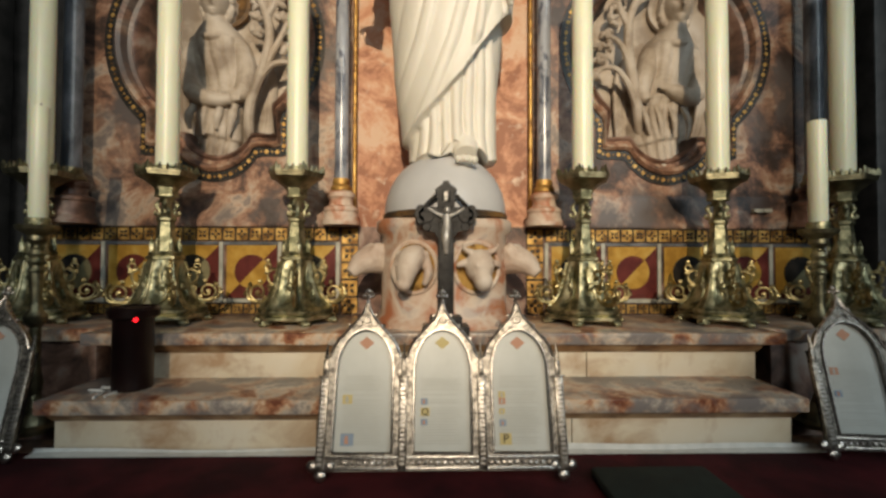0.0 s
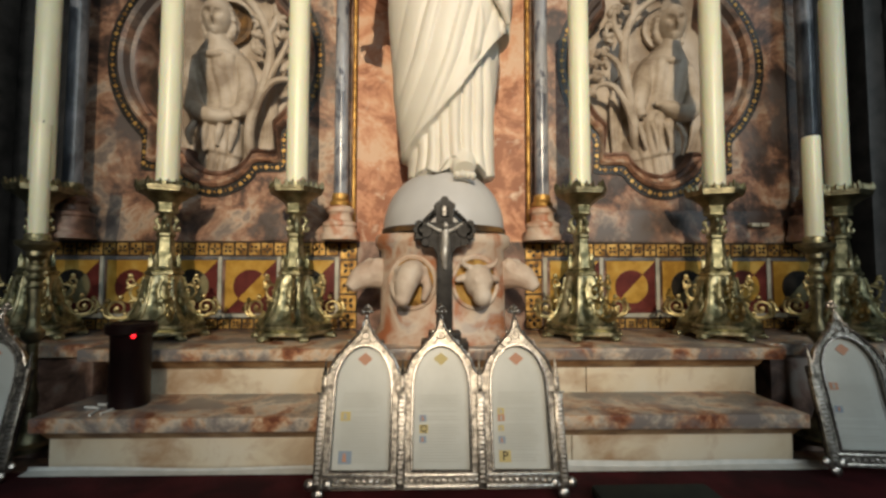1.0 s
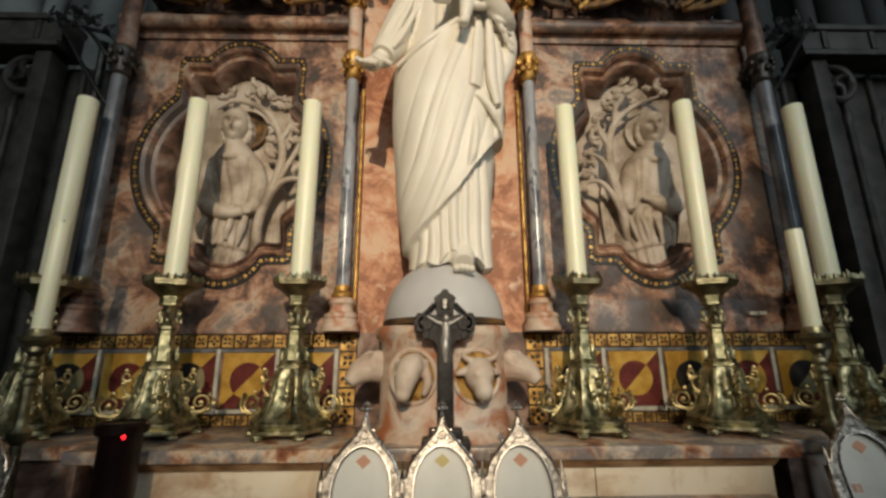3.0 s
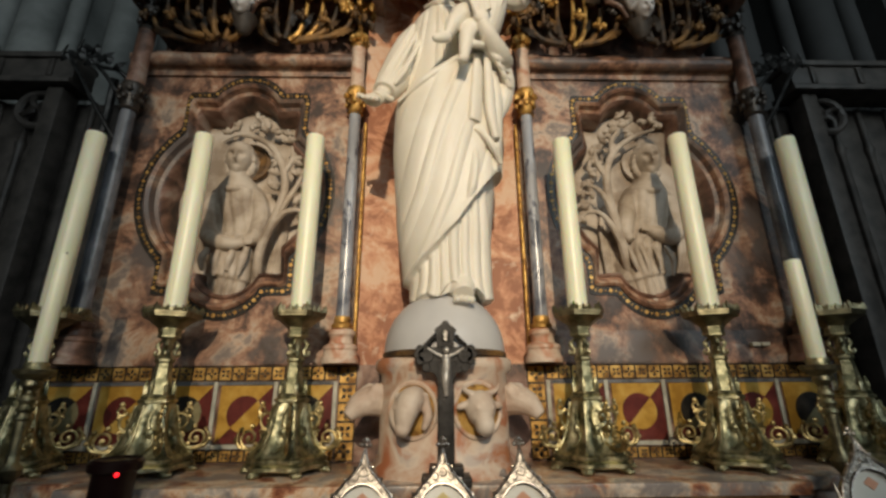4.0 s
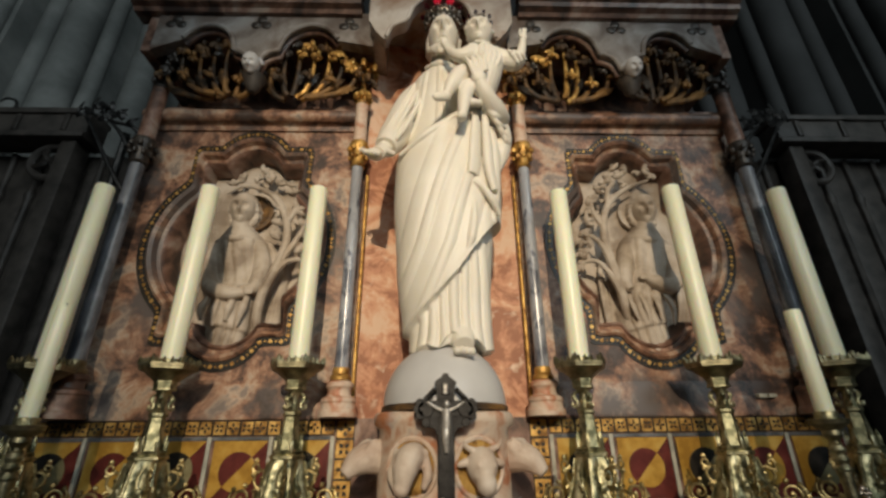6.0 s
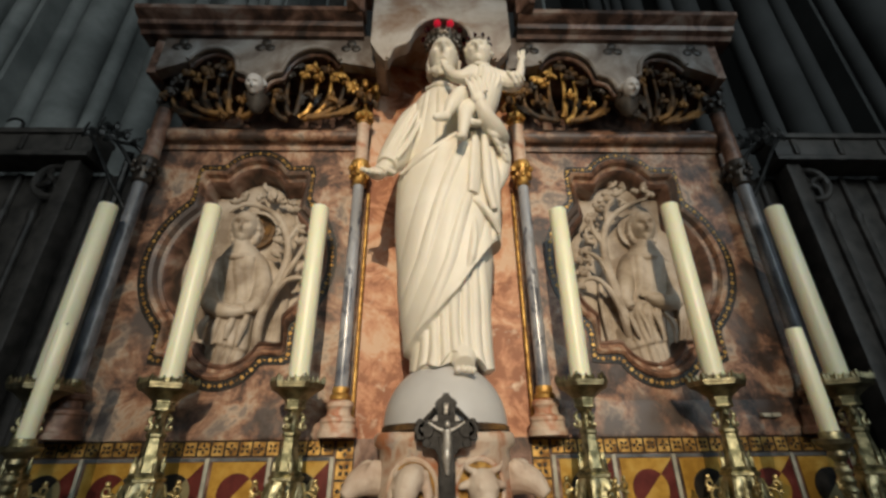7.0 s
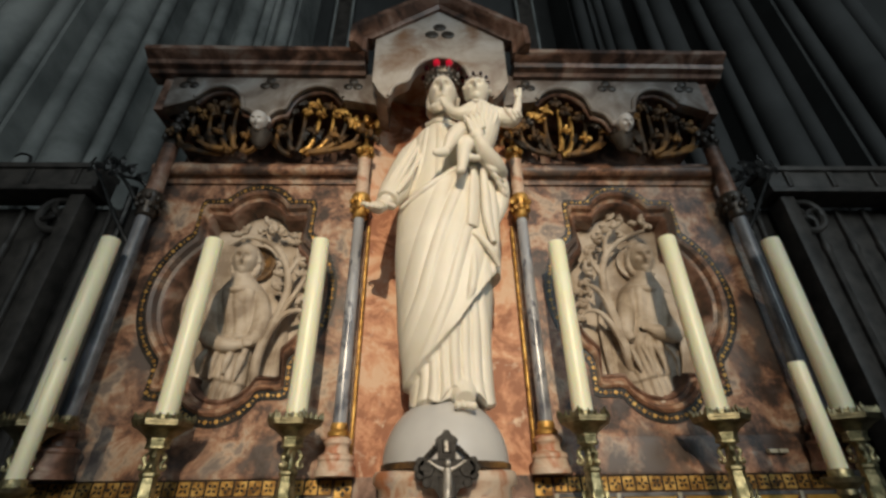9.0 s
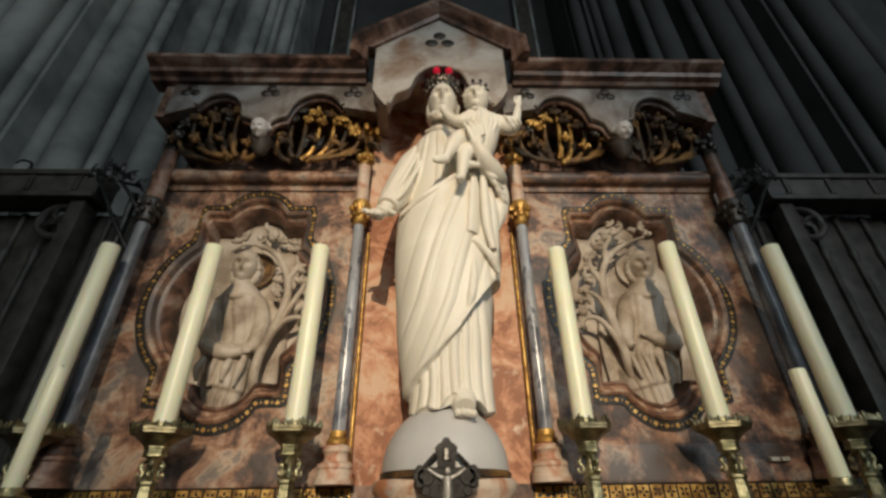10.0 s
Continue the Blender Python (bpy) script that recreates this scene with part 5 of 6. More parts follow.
    part("disc", rings(bmesh.new(), [[(hc + q * math.cos(a), yy, hz + 0.004 + q * math.sin(a)) for a in (2 * math.pi * k / 40 for k in range(40))] for q, yy in ((0.082, y - 0.004), (0.085, y - 0.022), (0.073, y - 0.026), (0.066, y - 0.022))]), GILT_DARK if sx < 0 else RELIEF, t)
    # tree that curves over the figure
    rnd = random.Random(5 + sx)
    t = thing("carved_tree", (-0.64 if sx < 0 else 0.736, YW, 1.83), "carved stone tree arching over the relief figure", "carving", "carved trees")
    if sx < 0:
        limbs = [[(-0.680, 0.05, 1.815), (-0.682, 0.02, 1.90), (-0.670, 0.008, 1.985), (-0.630, 0.0, 2.09), (-0.605, -0.002, 2.20), (-0.622, 0.0, 2.30), (-0.672, 0.004, 2.39), (-0.745, 0.008, 2.44), (-0.820, 0.010, 2.455), (-0.885, 0.02, 2.425)],
                 [(-0.632, 0, 2.08), (-0.590, -0.002, 2.16), (-0.552, 0.004, 2.25), (-0.545, 0.01, 2.30)],
                 [(-0.645, 0, 2.05), (-0.595, -0.004, 2.11), (-0.535, 0.004, 2.12), (-0.515, 0.01, 2.08)],
                 [(-0.615, 0, 2.28), (-0.590, 0.004, 2.34), (-0.60, 0.01, 2.40)]]
        spots_ = [(-0.535, 2.315), (-0.565, 2.27), (-0.525, 2.245), (-0.585, 2.335), (-0.555, 2.18), (-0.520, 2.155), (-0.515, 2.06), (-0.655, 2.275), (-0.665, 2.225), (-0.648, 2.33), (-0.605, 2.42), (-0.640, 2.475), (-0.690, 2.485), (-0.740, 2.505), (-0.790, 2.515), (-0.835, 2.51), (-0.880, 2.48), (-0.715, 2.535), (-0.765, 2.55)]
        top_depth = 0.045
    else:
        limbs = [[(0.715, 0.05, 1.90), (0.700, 0.02, 1.955), (0.680, 0.008, 2.06), (0.657, 0.0, 2.17), (0.660, -0.002, 2.28), (0.692, 0.0, 2.365), (0.745, 0.004, 2.42), (0.815, 0.008, 2.465), (0.890, 0.014, 2.495)],
                 [(0.700, 0.012, 1.96), (0.655, 0.0, 2.06), (0.610, -0.004, 2.112), (0.565, 0.004, 2.115), (0.545, 0.01, 2.09)],
                 [(0.668, 0, 2.12), (0.628, -0.004, 2.20), (0.590, 0.004, 2.235)],
                 [(0.660, 0, 2.26), (0.625, -0.002, 2.335), (0.628, 0.006, 2.40)],
                 [(0.692, 0, 2.36), (0.700, 0.0, 2.43), (0.740, 0.004, 2.49)]]
        spots_ = [(0.575, 2.25), (0.555, 2.205), (0.600, 2.205), (0.545, 2.155), (0.580, 2.15), (0.535, 2.10), (0.595, 2.29), (0.630, 2.315), (0.600, 2.345), (0.650, 2.395), (0.615, 2.40), (0.655, 2.44), (0.695, 2.465), (0.725, 2.50), (0.770, 2.51), (0.800, 2.545), (0.840, 2.535), (0.875, 2.55), (0.755, 2.55), (0.905, 2.52), (0.785, 2.475)]
        top_depth = 0.008
    add = lambda l: [(x, YW + q, z) for x, q, z in l]
    part("trunk", tube(bmesh.new(), add(limbs[0]), [0.017, 0.018, 0.018, 0.018, 0.016, 0.014, 0.013, 0.011, 0.009, 0.005], 10, 6), RELIEF, t)
    for l in limbs[1:]:
        part("limb", tube(bmesh.new(), add(l), [0.013, 0.011, 0.009, 0.006], 8, 6), RELIEF, t)
    for x, z in spots_:
        depth = top_depth if z > 2.43 else 0.008
        bm = bmesh.new()
        s, a0 = rnd.uniform(0.025, 0.034), rnd.uniform(0, 6.28)
        for j in range(3):
            a = a0 + (j - 1) * 1.05
            blob(bm, (x + 0.5 * s * math.cos(a), YW + depth + rnd.uniform(-0.006, 0.004), z + 0.5 * s * math.sin(a)), (0.62 * s, 0.013, 0.36 * s), 8, rot=(0, -math.degrees(a), rnd.uniform(-18, 18)), bumps=0.3)
        part("carved_leaf", bm, RELIEF, t)


relief(-1)
relief(1)


# ---- candlesticks ----
def spiral(c, r0, r1, turns, start, sx, n=26):
    return [(c[0] + sx * (r0 + (r1 - r0) * k / n) * math.cos(start + turns * 6.283 * k / n), c[1], c[2] + (r0 + (r1 - r0) * k / n) * math.sin(start + turns * 6.283 * k / n)) for k in range(n + 1)]


def candlestick(x, y, z):
    t = thing("candlestick", (x, y, z), "ornate tarnished brass altar candlestick with scrolled brackets", "candlestick", "tall candlesticks")
    P = lambda *q: [(r, z + h, *k) for r, h, *k in q]

    def ring_at(k, r, turn=0.0):
        a = k * math.pi / 3 + turn
        return x + r * math.cos(a), y + r * math.sin(a)
    part("foot", lathe(bmesh.new(), x, y, P((0.104, 0.014, 1), (0.110, 0.018, 1), (0.110, 0.026, 1), (0.101, 0.030, 1), (0.105, 0.036, 1), (0.105, 0.043, 1), (0.094, 0.050, .9)), 48, 6, 0.09, 0.0), BRASS, t)
    part("bell", lathe(bmesh.new(), x, y, P((0.096, 0.048, .9), (0.088, 0.056, 1), (0.072, 0.074, 1.1), (0.060, 0.100, 1.3), (0.053, 0.130, 1.4), (0.049, 0.160, 1.2), (0.047, 0.178, .8), (0.042, 0.188, .5)), 60, 6, 0.13, 0.0), BRASS, t)
    part("collar", lathe(bmesh.new(), x, y, P((0.044, 0.186), (0.052, 0.190), (0.052, 0.197), (0.044, 0.201), (0.046, 0.207), (0.039, 0.213)), 6), BRASS, t)
    part("shaft", lathe(bmesh.new(), x, y, P((0.036, 0.212), (0.031, 0.228), (0.028, 0.245), (0.022, 0.300), (0.027, 0.305), (0.027, 0.312), (0.020, 0.318)), 6), BRASS, t)
    for k in range(6):
        px, py = ring_at(k, 0.036)
        bm = bmesh.new()
        box(bm, -0.0055, 0.0055, -0.005, 0.005, z + 0.200, z + 0.236, 0.001)
        tube(bm, [(0, 0, z + 0.236), (0, 0, z + 0.244), (0, 0, z + 0.254)], [0.006, 0.004, 0.001], 6, 2)
        bm.transform(Matrix.Translation((px, py, 0)) @ Matrix.Rotation(k * math.pi / 3, 4, "Z"))
        part("pinnacle", bm, BRASS, t)
    part("neck", lathe(bmesh.new(), x, y, P((0.020, 0.316), (0.015, 0.324), (0.014, 0.360), (0.020, 0.372), (0.028, 0.377)), 12), BRASS, t)
    for k in range(3):
        a = k * math.tau / 3 + math.pi / 6
        bm = bmesh.new()
        tube(bm, [(0.012, 0, 0.368), (0.026, 0, 0.362), (0.030, 0, 0.348), (0.022, 0, 0.336), (0.026, 0, 0.324), (0.036, 0, 0.326), (0.036, 0, 0.336)], [0.005, 0.005, 0.006, 0.005, 0.006, 0.005, 0.003], 8, 5)
        blob(bm, (0.031, 0, 0.352), (0.008, 0.007, 0.009), 8, bumps=0.3)
        bm.transform(Matrix.Translation((x, y, z)) @ Matrix.Rotation(a, 4, "Z"))
        part("neck_scroll", bm, BRASS, t)
    part("socket_block", lathe(bmesh.new(), x, y, P((0.026, 0.374), (0.033, 0.377), (0.033, 0.381), (0.031, 0.383), (0.031, 0.396), (0.034, 0.398), (0.034, 0.402), (0.036, 0.404)), 6), BRASS, t)
    pan = part("drip_pan", lathe(bmesh.new(), x, y, P((0.034, 0.402), (0.042, 0.410), (0.046, 0.413), (0.062, 0.426), (0.070, 0.429), (0.080, 0.435), (0.080, 0.441), (0.083, 0.443), (0.083, 0.451), (0.076, 0.453), (0.034, 0.450)), 6), BRASS_DARK, t)
    for k in range(6):
        (ax, ay), (bx, by) = ring_at(k, 0.079), ring_at(k + 1, 0.079)
        for j in range(4):
            f = (j + 0.5) / 4
            px, py = ax + (bx - ax) * f, ay + (by - ay) * f
            part("cresting_leaf", tube(bmesh.new(), [(px, py, z + 0.450), (px, py, z + 0.459), (px, py, z + 0.468)], [0.0065, 0.005, 0.0015], 5, 2), BRASS_DARK, pan)
        part("cresting_leaf", tube(bmesh.new(), [(ax, ay, z + 0.450), (ax, ay, z + 0.463), (ax, ay, z + 0.474)], [0.007, 0.006, 0.0015], 5, 2), BRASS_DARK, pan)
    part("candle_cup", lathe(bmesh.new(), x, y, P((0.030, 0.450), (0.037, 0.454), (0.037, 0.466), (0.0335, 0.468)), 20), BRASS, t)
    for k in range(6):
        px, py = ring_at(k, 0.107)
        bm = bmesh.new()
        blob(bm, (px, py, z + 0.0105), (0.019, 0.019, 0.0103), 10, bumps=0.2)
        for j in range(3):
            a = k * math.pi / 3 + (j - 1) * 0.5
            blob(bm, (px + 0.014 * math.cos(a), py + 0.014 * math.sin(a), z + 0.007), (0.0075, 0.0075, 0.0068), 8)
        part("claw_foot", bm, BRASS, t)
        bm = bmesh.new()
        a = k * math.pi / 3
        tube(bm, [(x + r * math.cos(a), y + r * math.sin(a), z + h) for r, h in ((0.107, 0.050), (0.100, 0.058), (0.083, 0.076), (0.071, 0.102), (0.063, 0.132), (0.057, 0.162), (0.052, 0.182))], [0.0045, 0.004, 0.0035, 0.003], 6, 2)
        part("rib", bm, BRASS, t)
        bm = bmesh.new()
        b = a + math.pi / 6
        tube(bm, [(x + r * math.cos(b + q), y + r * math.sin(b + q), z + h) for r, q, h in ((0.081, -0.14, 0.060), (0.068, 0.13, 0.078), (0.058, 0.14, 0.102), (0.052, -0.10, 0.124), (0.049, -0.12, 0.15), (0.048, 0.03, 0.172))], [0.003, 0.004, 0.0035, 0.002], 6, 3)
        blob(bm, (x + 0.056 * math.cos(b), y + 0.056 * math.sin(b), z + 0.11), (0.009, 0.009, 0.014), 8, bumps=0.3)
        part("chased_scroll", bm, BRASS, t)
    # openwork brackets: two unequal scrolls with small berries
    for k in range(3):
        a = radians((180, 0, 285)[k])
        bm = bmesh.new()
        tube(bm, spiral((0, 0, 0.140), 0.034, 0.006, 1.5, 2.4, 1), [0.005, 0.004, 0.003], 8, 1)
        tube(bm, spiral((0.050, 0, 0.090), 0.029, 0.005, 1.5, -2.2, 1), [0.005, 0.004, 0.003], 8, 1)
        tube(bm, [(-0.026, 0, 0.182), (-0.034, 0, 0.14), (-0.012, 0, 0.092), (0.032, 0, 0.062), (0.076, 0, 0.068), (0.084, 0, 0.096), (0.074, 0, 0.112)], [0.006, 0.006, 0.005, 0.005, 0.005, 0.005, 0.003], 8, 6)
        tube(bm, spiral((0.012, 0, 0.100), 0.014, 0.004, 1.25, 0.5, 1), [0.004, 0.003], 6, 1)
        tube(bm, spiral((0.020, 0, 0.168), 0.014, 0.004, 1.2, 3.4, 1), [0.004, 0.003], 6, 1)
        for q in ((0.026, 0.150), (0.075, 0.112), (0.052, 0.090), (0.0, 0.140), (0.032, 0.074), (0.088, 0.086), (0.022, 0.184), (-0.02, 0.118), (0.044, 0.122)):
            blob(bm, (q[0], 0, q[1]), (0.0075, 0.006, 0.0075), 6, bumps=0.4)
        bm.transform(Matrix.Translation((x, y, z)) @ Matrix.Rotation(a, 4, "Z") @ Matrix.Translation((0.062, 0, 0)))
        part("scroll_bracket", bm, BRASS_GOLD, t, "openwork scroll")
    return t


def candle(x, y, z, h, r, label, lean=0.0):
    t = thing("candle", (x, y, z), label, "candle", "altar candles")
    prof = [(r * 1.0, z), (r * 1.0, z + h * 0.5), (r * 0.985, z + h - 0.006), (r * 0.93, z + h - 0.001), (r * 0.80, z + h), (r * 0.45, z + h - 0.006), (r * 0.1, z + h - 0.008)]
    part("wax", lathe(bmesh.new(), x, y, prof, 32), WAX, t)
    part("wick", tube(bmesh.new(), [(x, y, z + h - 0.010), (x + 0.001, y, z + h + 0.004), (x + 0.003, y, z + h + 0.010)], [0.0018, 0.0016, 0.001], 6, 3), WICK, t)
    return t


YC = 1.585
first = candlestick(-0.448, YC, ZU)
turns = {-1.214: 38, -0.838: 24, 0.428: 4, 0.852: -24, 1.25: -38}
for x, a in turns.items():
    copy_thing(first, pose(x, YC, ZU, 0, 0, a))
for x, h, in ((-1.214, 0.632), (-0.838, 0.628), (-0.448, 0.626), (0.428, 0.618), (0.852, 0.640), (1.25, 0.630)):
    candle(x, YC, ZU + 0.453, h, 0.0315, "thick tall ivory wax candle, unlit")


def small_candlestick(x, y, z):
    t = thing("small_candlestick", (x, y, z), "slender dark brass candlestick standing on the altar table", "candlestick", "small candlesticks")
    part("foot", lathe(bmesh.new(), x, y, [(0.062, z), (0.064, z + 0.012), (0.05, z + 0.02), (0.046, z + 0.035), (0.02, z + 0.06), (0.014, z + 0.09)], 24, 6, 0.0), BRASS_DARK, t)
    part("stem", lathe(bmesh.new(), x, y, [(0.013, z + 0.085), (0.020, z + 0.12), (0.013, z + 0.15), (0.012, z + 0.26), (0.024, z + 0.275), (0.026, z + 0.29), (0.014, z + 0.305), (0.012, z + 0.33), (0.015, z + 0.40), (0.012, z + 0.47), (0.022, z + 0.485), (0.020, z + 0.50)], 20), BRASS_DARK, t)
    part("bead_string", lathe(bmesh.new(), x, y, [(0.0165 + 0.003 * math.sin(k * 1.57), z + 0.40 + 0.0055 * k) for k in range(13)], 12), BRASS, t)
    part("drip_pan", lathe(bmesh.new(), x, y, [(0.020, z + 0.495), (0.043, z + 0.512), (0.046, z + 0.522), (0.040, z + 0.524), (0.02, z + 0.518)], 24), BRASS_DARK, t)
    part("candle_cup", lathe(bmesh.new(), x, y, [(0.022, z + 0.517), (0.027, z + 0.524), (0.0265, z + 0.54), (0.0235, z + 0.542)], 20), BRASS, t)
    return t


small_candlestick(-1.055, 1.40, 0.999)
small_candlestick(1.003, 1.40, 0.999)
candle(-1.055, 1.40, 1.525, 0.305, 0.0205, "slim short ivory wax candle, unlit")
candle(1.003, 1.40, 1.525, 0.290, 0.0215, "slim short ivory wax candle, unlit")

# ---- crucifix ----
def crucifix(x, y, z):
    t = thing("crucifix", (x, y, z), "black standing crucifix with lobed ends and small silver figure", "crucifix")
    part("upright", box(bmesh.new(), x - 0.021, x + 0.021, y - 0.008, y + 0.010, z, z + 0.30, 0.004), EBONY, t)
    part("stepped_base", box(box(bmesh.new(), x - 0.06, x + 0.06, y - 0.04, y + 0.05, z, z + 0.022, 0.004), x - 0.042, x + 0.042, y - 0.026, y + 0.034, z + 0.02, z + 0.045, 0.004), EBONY, t)
    zc = z + 0.305

    def lobed(pts):
        return poly(bmesh.new(), pts, y - 0.010, y + 0.010)
    part("crossbar", lobed([(x - 0.055, zc - 0.018), (x + 0.055, zc - 0.018), (x + 0.055, zc + 0.022), (x - 0.055, zc + 0.022)]), EBONY, t)
    for s in (-1, 1):
        bm = bmesh.new()
        for dx, dz, r in ((0.052, 0.002, 0.024), (0.066, 0.016, 0.012), (0.066, -0.012, 0.012), (0.073, 0.002, 0.010), (0.05, -0.03, 0.012)):
            rings(bm, [[(x + s * dx + q * math.cos(a), yy, zc + dz + q * math.sin(a)) for a in (2 * math.pi * k / 16 for k in range(16))] for q, yy in ((r * 0.8, y - 0.013), (r, y - 0.009), (r, y + 0.011))])
        part("arm_end", bm, EBONY, t)
    bm = lobed([(x - 0.022, zc + 0.02), (x + 0.022, zc + 0.02), (x + 0.024, zc + 0.055), (x + 0.029, zc + 0.066), (x + 0.022, zc + 0.074), (x + 0.012, zc + 0.080), (x + 0.006, zc + 0.090), (x - 0.006, zc + 0.090), (x - 0.012, zc + 0.080), (x - 0.022, zc + 0.074), (x - 0.029, zc + 0.066), (x - 0.024, zc + 0.055)])
    part("head_piece", bm, EBONY, t)
    for s in (-1, 1):
        bm = bmesh.new()
        for k in range(5):
            blob(bm, (x + s * (0.030 + 0.007 * k), y - 0.002, zc + 0.048 - 0.007 * k), (0.007, 0.007, 0.007), 8)
        part("beaded_brace", bm, EBONY, t)
    for s in (-1, 1):
        part("bracket", lobed([(x + s * 0.020, zc - 0.060), (x + s * 0.030, zc - 0.044), (x + s * 0.046, zc - 0.040), (x + s * 0.060, zc - 0.018), (x + s * 0.020, zc - 0.016)][::s]), EBONY, t)
    part("title_scroll", box(bmesh.new(), x - 0.011, x + 0.011, y - 0.015, y - 0.009, zc + 0.036, zc + 0.066, 0.002), EBONY, t)
    bm = letter("INRI", 0.013, 0.0006)
    bm.transform(Matrix.Translation((x, y - 0.0158, zc + 0.051)) @ Matrix.Rotation(radians(-90), 4, "Y"))
    part("lettering", bm, PEWTER, t)
    # the small figure, as a plain shape
    bm = bmesh.new()
    yb = y - 0.018
    blob(bm, (x + 0.002, yb - 0.004, zc + 0.012), (0.0075, 0.008, 0.0095), 12)
    tube(bm, [(x, yb, zc), (x + 0.001, yb - 0.002, zc - 0.022), (x, yb, zc - 0.042), (x - 0.001, yb - 0.004, zc - 0.065), (x, yb + 0.002, zc - 0.10)], [0.012, 0.010, 0.011, 0.009, 0.004], 10, 5)
    for s in (-1, 1):
        tube(bm, [(x + s * 0.008, yb, zc - 0.003), (x + s * 0.025, yb, zc + 0.004), (x + s * 0.046, yb + 0.003, zc + 0.018)], [0.0055, 0.004, 0.0035], 8, 5)
    tagged(part("figure", bm, PEWTER), "small silvered figure fixed to the black cross", "figurine")


crucifix(0.0, 1.385, ZU)


# ---- altar cards ----
def arch_pts(x0, x1, z0, zs, zt, n=12):
    """Pointed arch outline, anticlockwise from the lower left."""
    cx = (x0 + x1) / 2
    r = []
    for k in range(n + 1):
        u = k / n
        r.append((x1 - (x1 - cx) * (1 - math.cos(u * math.pi / 2)) ** 0.95, zs + (zt - zs) * math.sin(u * math.pi / 2) ** 0.9))
    l = [(2 * cx - x, z) for x, z in r[::-1][1:]]
    return [(x0, z0), (x1, z0)] + r + l


def altar_card(cx, cy, zb, bays, bay, lean, yaw, label, seed, hgt=1.0):
    t = thing("altar_card", (cx, cy, zb), label, "altar card", "altar cards")
    M = Matrix.Translation((cx, cy, zb)) @ Matrix.Rotation(radians(yaw), 4, "Z") @ Matrix.Rotation(radians(-lean), 4, "X")
    rnd = random.Random(seed)

    def put(name, bm, m, label=""):
        bm.transform(M)
        return part(name, bm, m, t, label)
    W = bays * bay
    x0 = -W / 2
    holes = []
    for b in range(bays):
        a = x0 + b * bay
        holes.append(arch_pts(a + 0.0215, a + bay - 0.0215, 0.053, 0.210 * hgt, 0.296 * hgt))
    outer = [(x0, 0.02), (-x0, 0.02), (-x0, 0.205 * hgt)]
    for b in range(bays)[::-1]:
        a = x0 + b * bay
        c = a + bay / 2
        outer += [(a + bay - 0.006, 0.240 * hgt), (c + bay * 0.40, 0.262 * hgt), (c + bay * 0.28, 0.287 * hgt), (c + bay * 0.15, 0.310 * hgt), (c + bay * 0.06, 0.329 * hgt), (c + 0.003, 0.350 * hgt), (c - 0.003, 0.350 * hgt), (c - bay * 0.06, 0.329 * hgt), (c - bay * 0.15, 0.310 * hgt), (c - bay * 0.28, 0.287 * hgt), (c - bay * 0.40, 0.262 * hgt), (a + 0.006, 0.240 * hgt)]
    outer += [(x0, 0.205 * hgt)]
    put("frame", plate(bmesh.new(), outer, holes, -0.008, 0.008), SILVER_DARK)
    put("backing", plate(bmesh.new(), outer[:3] + [(-x0, 0.23 * hgt), (x0, 0.23 * hgt), (x0, 0.205 * hgt)], [], 0.0085, 0.013), BRONZE)
    for b in range(bays):
        a = x0 + b * bay
        c = a + bay / 2
        pane = put("paper", poly(bmesh.new(), arch_pts(a + 0.018, a + bay - 0.018, 0.048, 0.211 * hgt, 0.300 * hgt), 0.001, 0.004), PAPER, "printed paper behind the frame")
        # bright inner rim of each opening
        loop = holes[b]
        bm = bmesh.new()
        tube(bm, [(x, -0.010, z) for x, z in loop] + [(loop[0][0], -0.010, loop[0][1])], [0.0030], 8, 1)
        put("inner_rim", bm, SILVER, "polished rim")
        # ogee crest with finial
        bm = bmesh.new()
        for s in (-1, 1):
            tube(bm, [(c + s * (bay / 2 - 0.007), -0.009, 0.238 * hgt), (c + s * bay * 0.40, -0.010, 0.263 * hgt), (c + s * bay * 0.28, -0.010, 0.288 * hgt), (c + s * bay * 0.15, -0.010, 0.311 * hgt), (c + s * bay * 0.06, -0.009, 0.330 * hgt), (c, -0.006, 0.362 * hgt)], [0.0028, 0.0028, 0.0028, 0.0028, 0.0026, 0.002], 8, 5)
            for q, e in ((0.36, 0.277), (0.22, 0.304), (0.11, 0.325)):
                blob(bm, (c + s * bay * q * 1.02, -0.006, e * hgt), (0.0038, 0.004, 0.0038), 6, bumps=0.3)
        put("ogee_crest", bm, SILVER)
        bm = bmesh.new()
        zf = 0.368 * hgt
        for dx, dz, r in ((0, 0, .006), (-.009, .001, .005), (.009, .001, .005), (0, .011, .006), (0, -.010, .0045), (-.006, .009, .003), (.006, .009, .003)):
            blob(bm, (c + dx, -0.003, zf + dz), (r, r * 0.8, r), 8)
        put("finial", bm, SILVER)
        # tracery in the spandrels
        bm = bmesh.new()
        for s in (-1, 1):
            for q, e, r in ((0.10, 0.308, .007), (0.20, 0.291, .007), (0.30, 0.272, .006), (0.38, 0.250, .005), (0.0, 0.316, .008), (0.0, 0.333, .004)):
                ring = [(c + s * bay * q + r * math.cos(k * 0.524), -0.0095, e * hgt + r * math.sin(k * 0.524)) for k in range(13)]
                tube(bm, ring, [0.0013], 6, 1)
        tagged(put("tracery", bm, SILVER), kind="stuff")
        # text lines and painted initials
        lines = bmesh.new()
        w = bay / 2 - 0.032
        zz = 0.198 * hgt
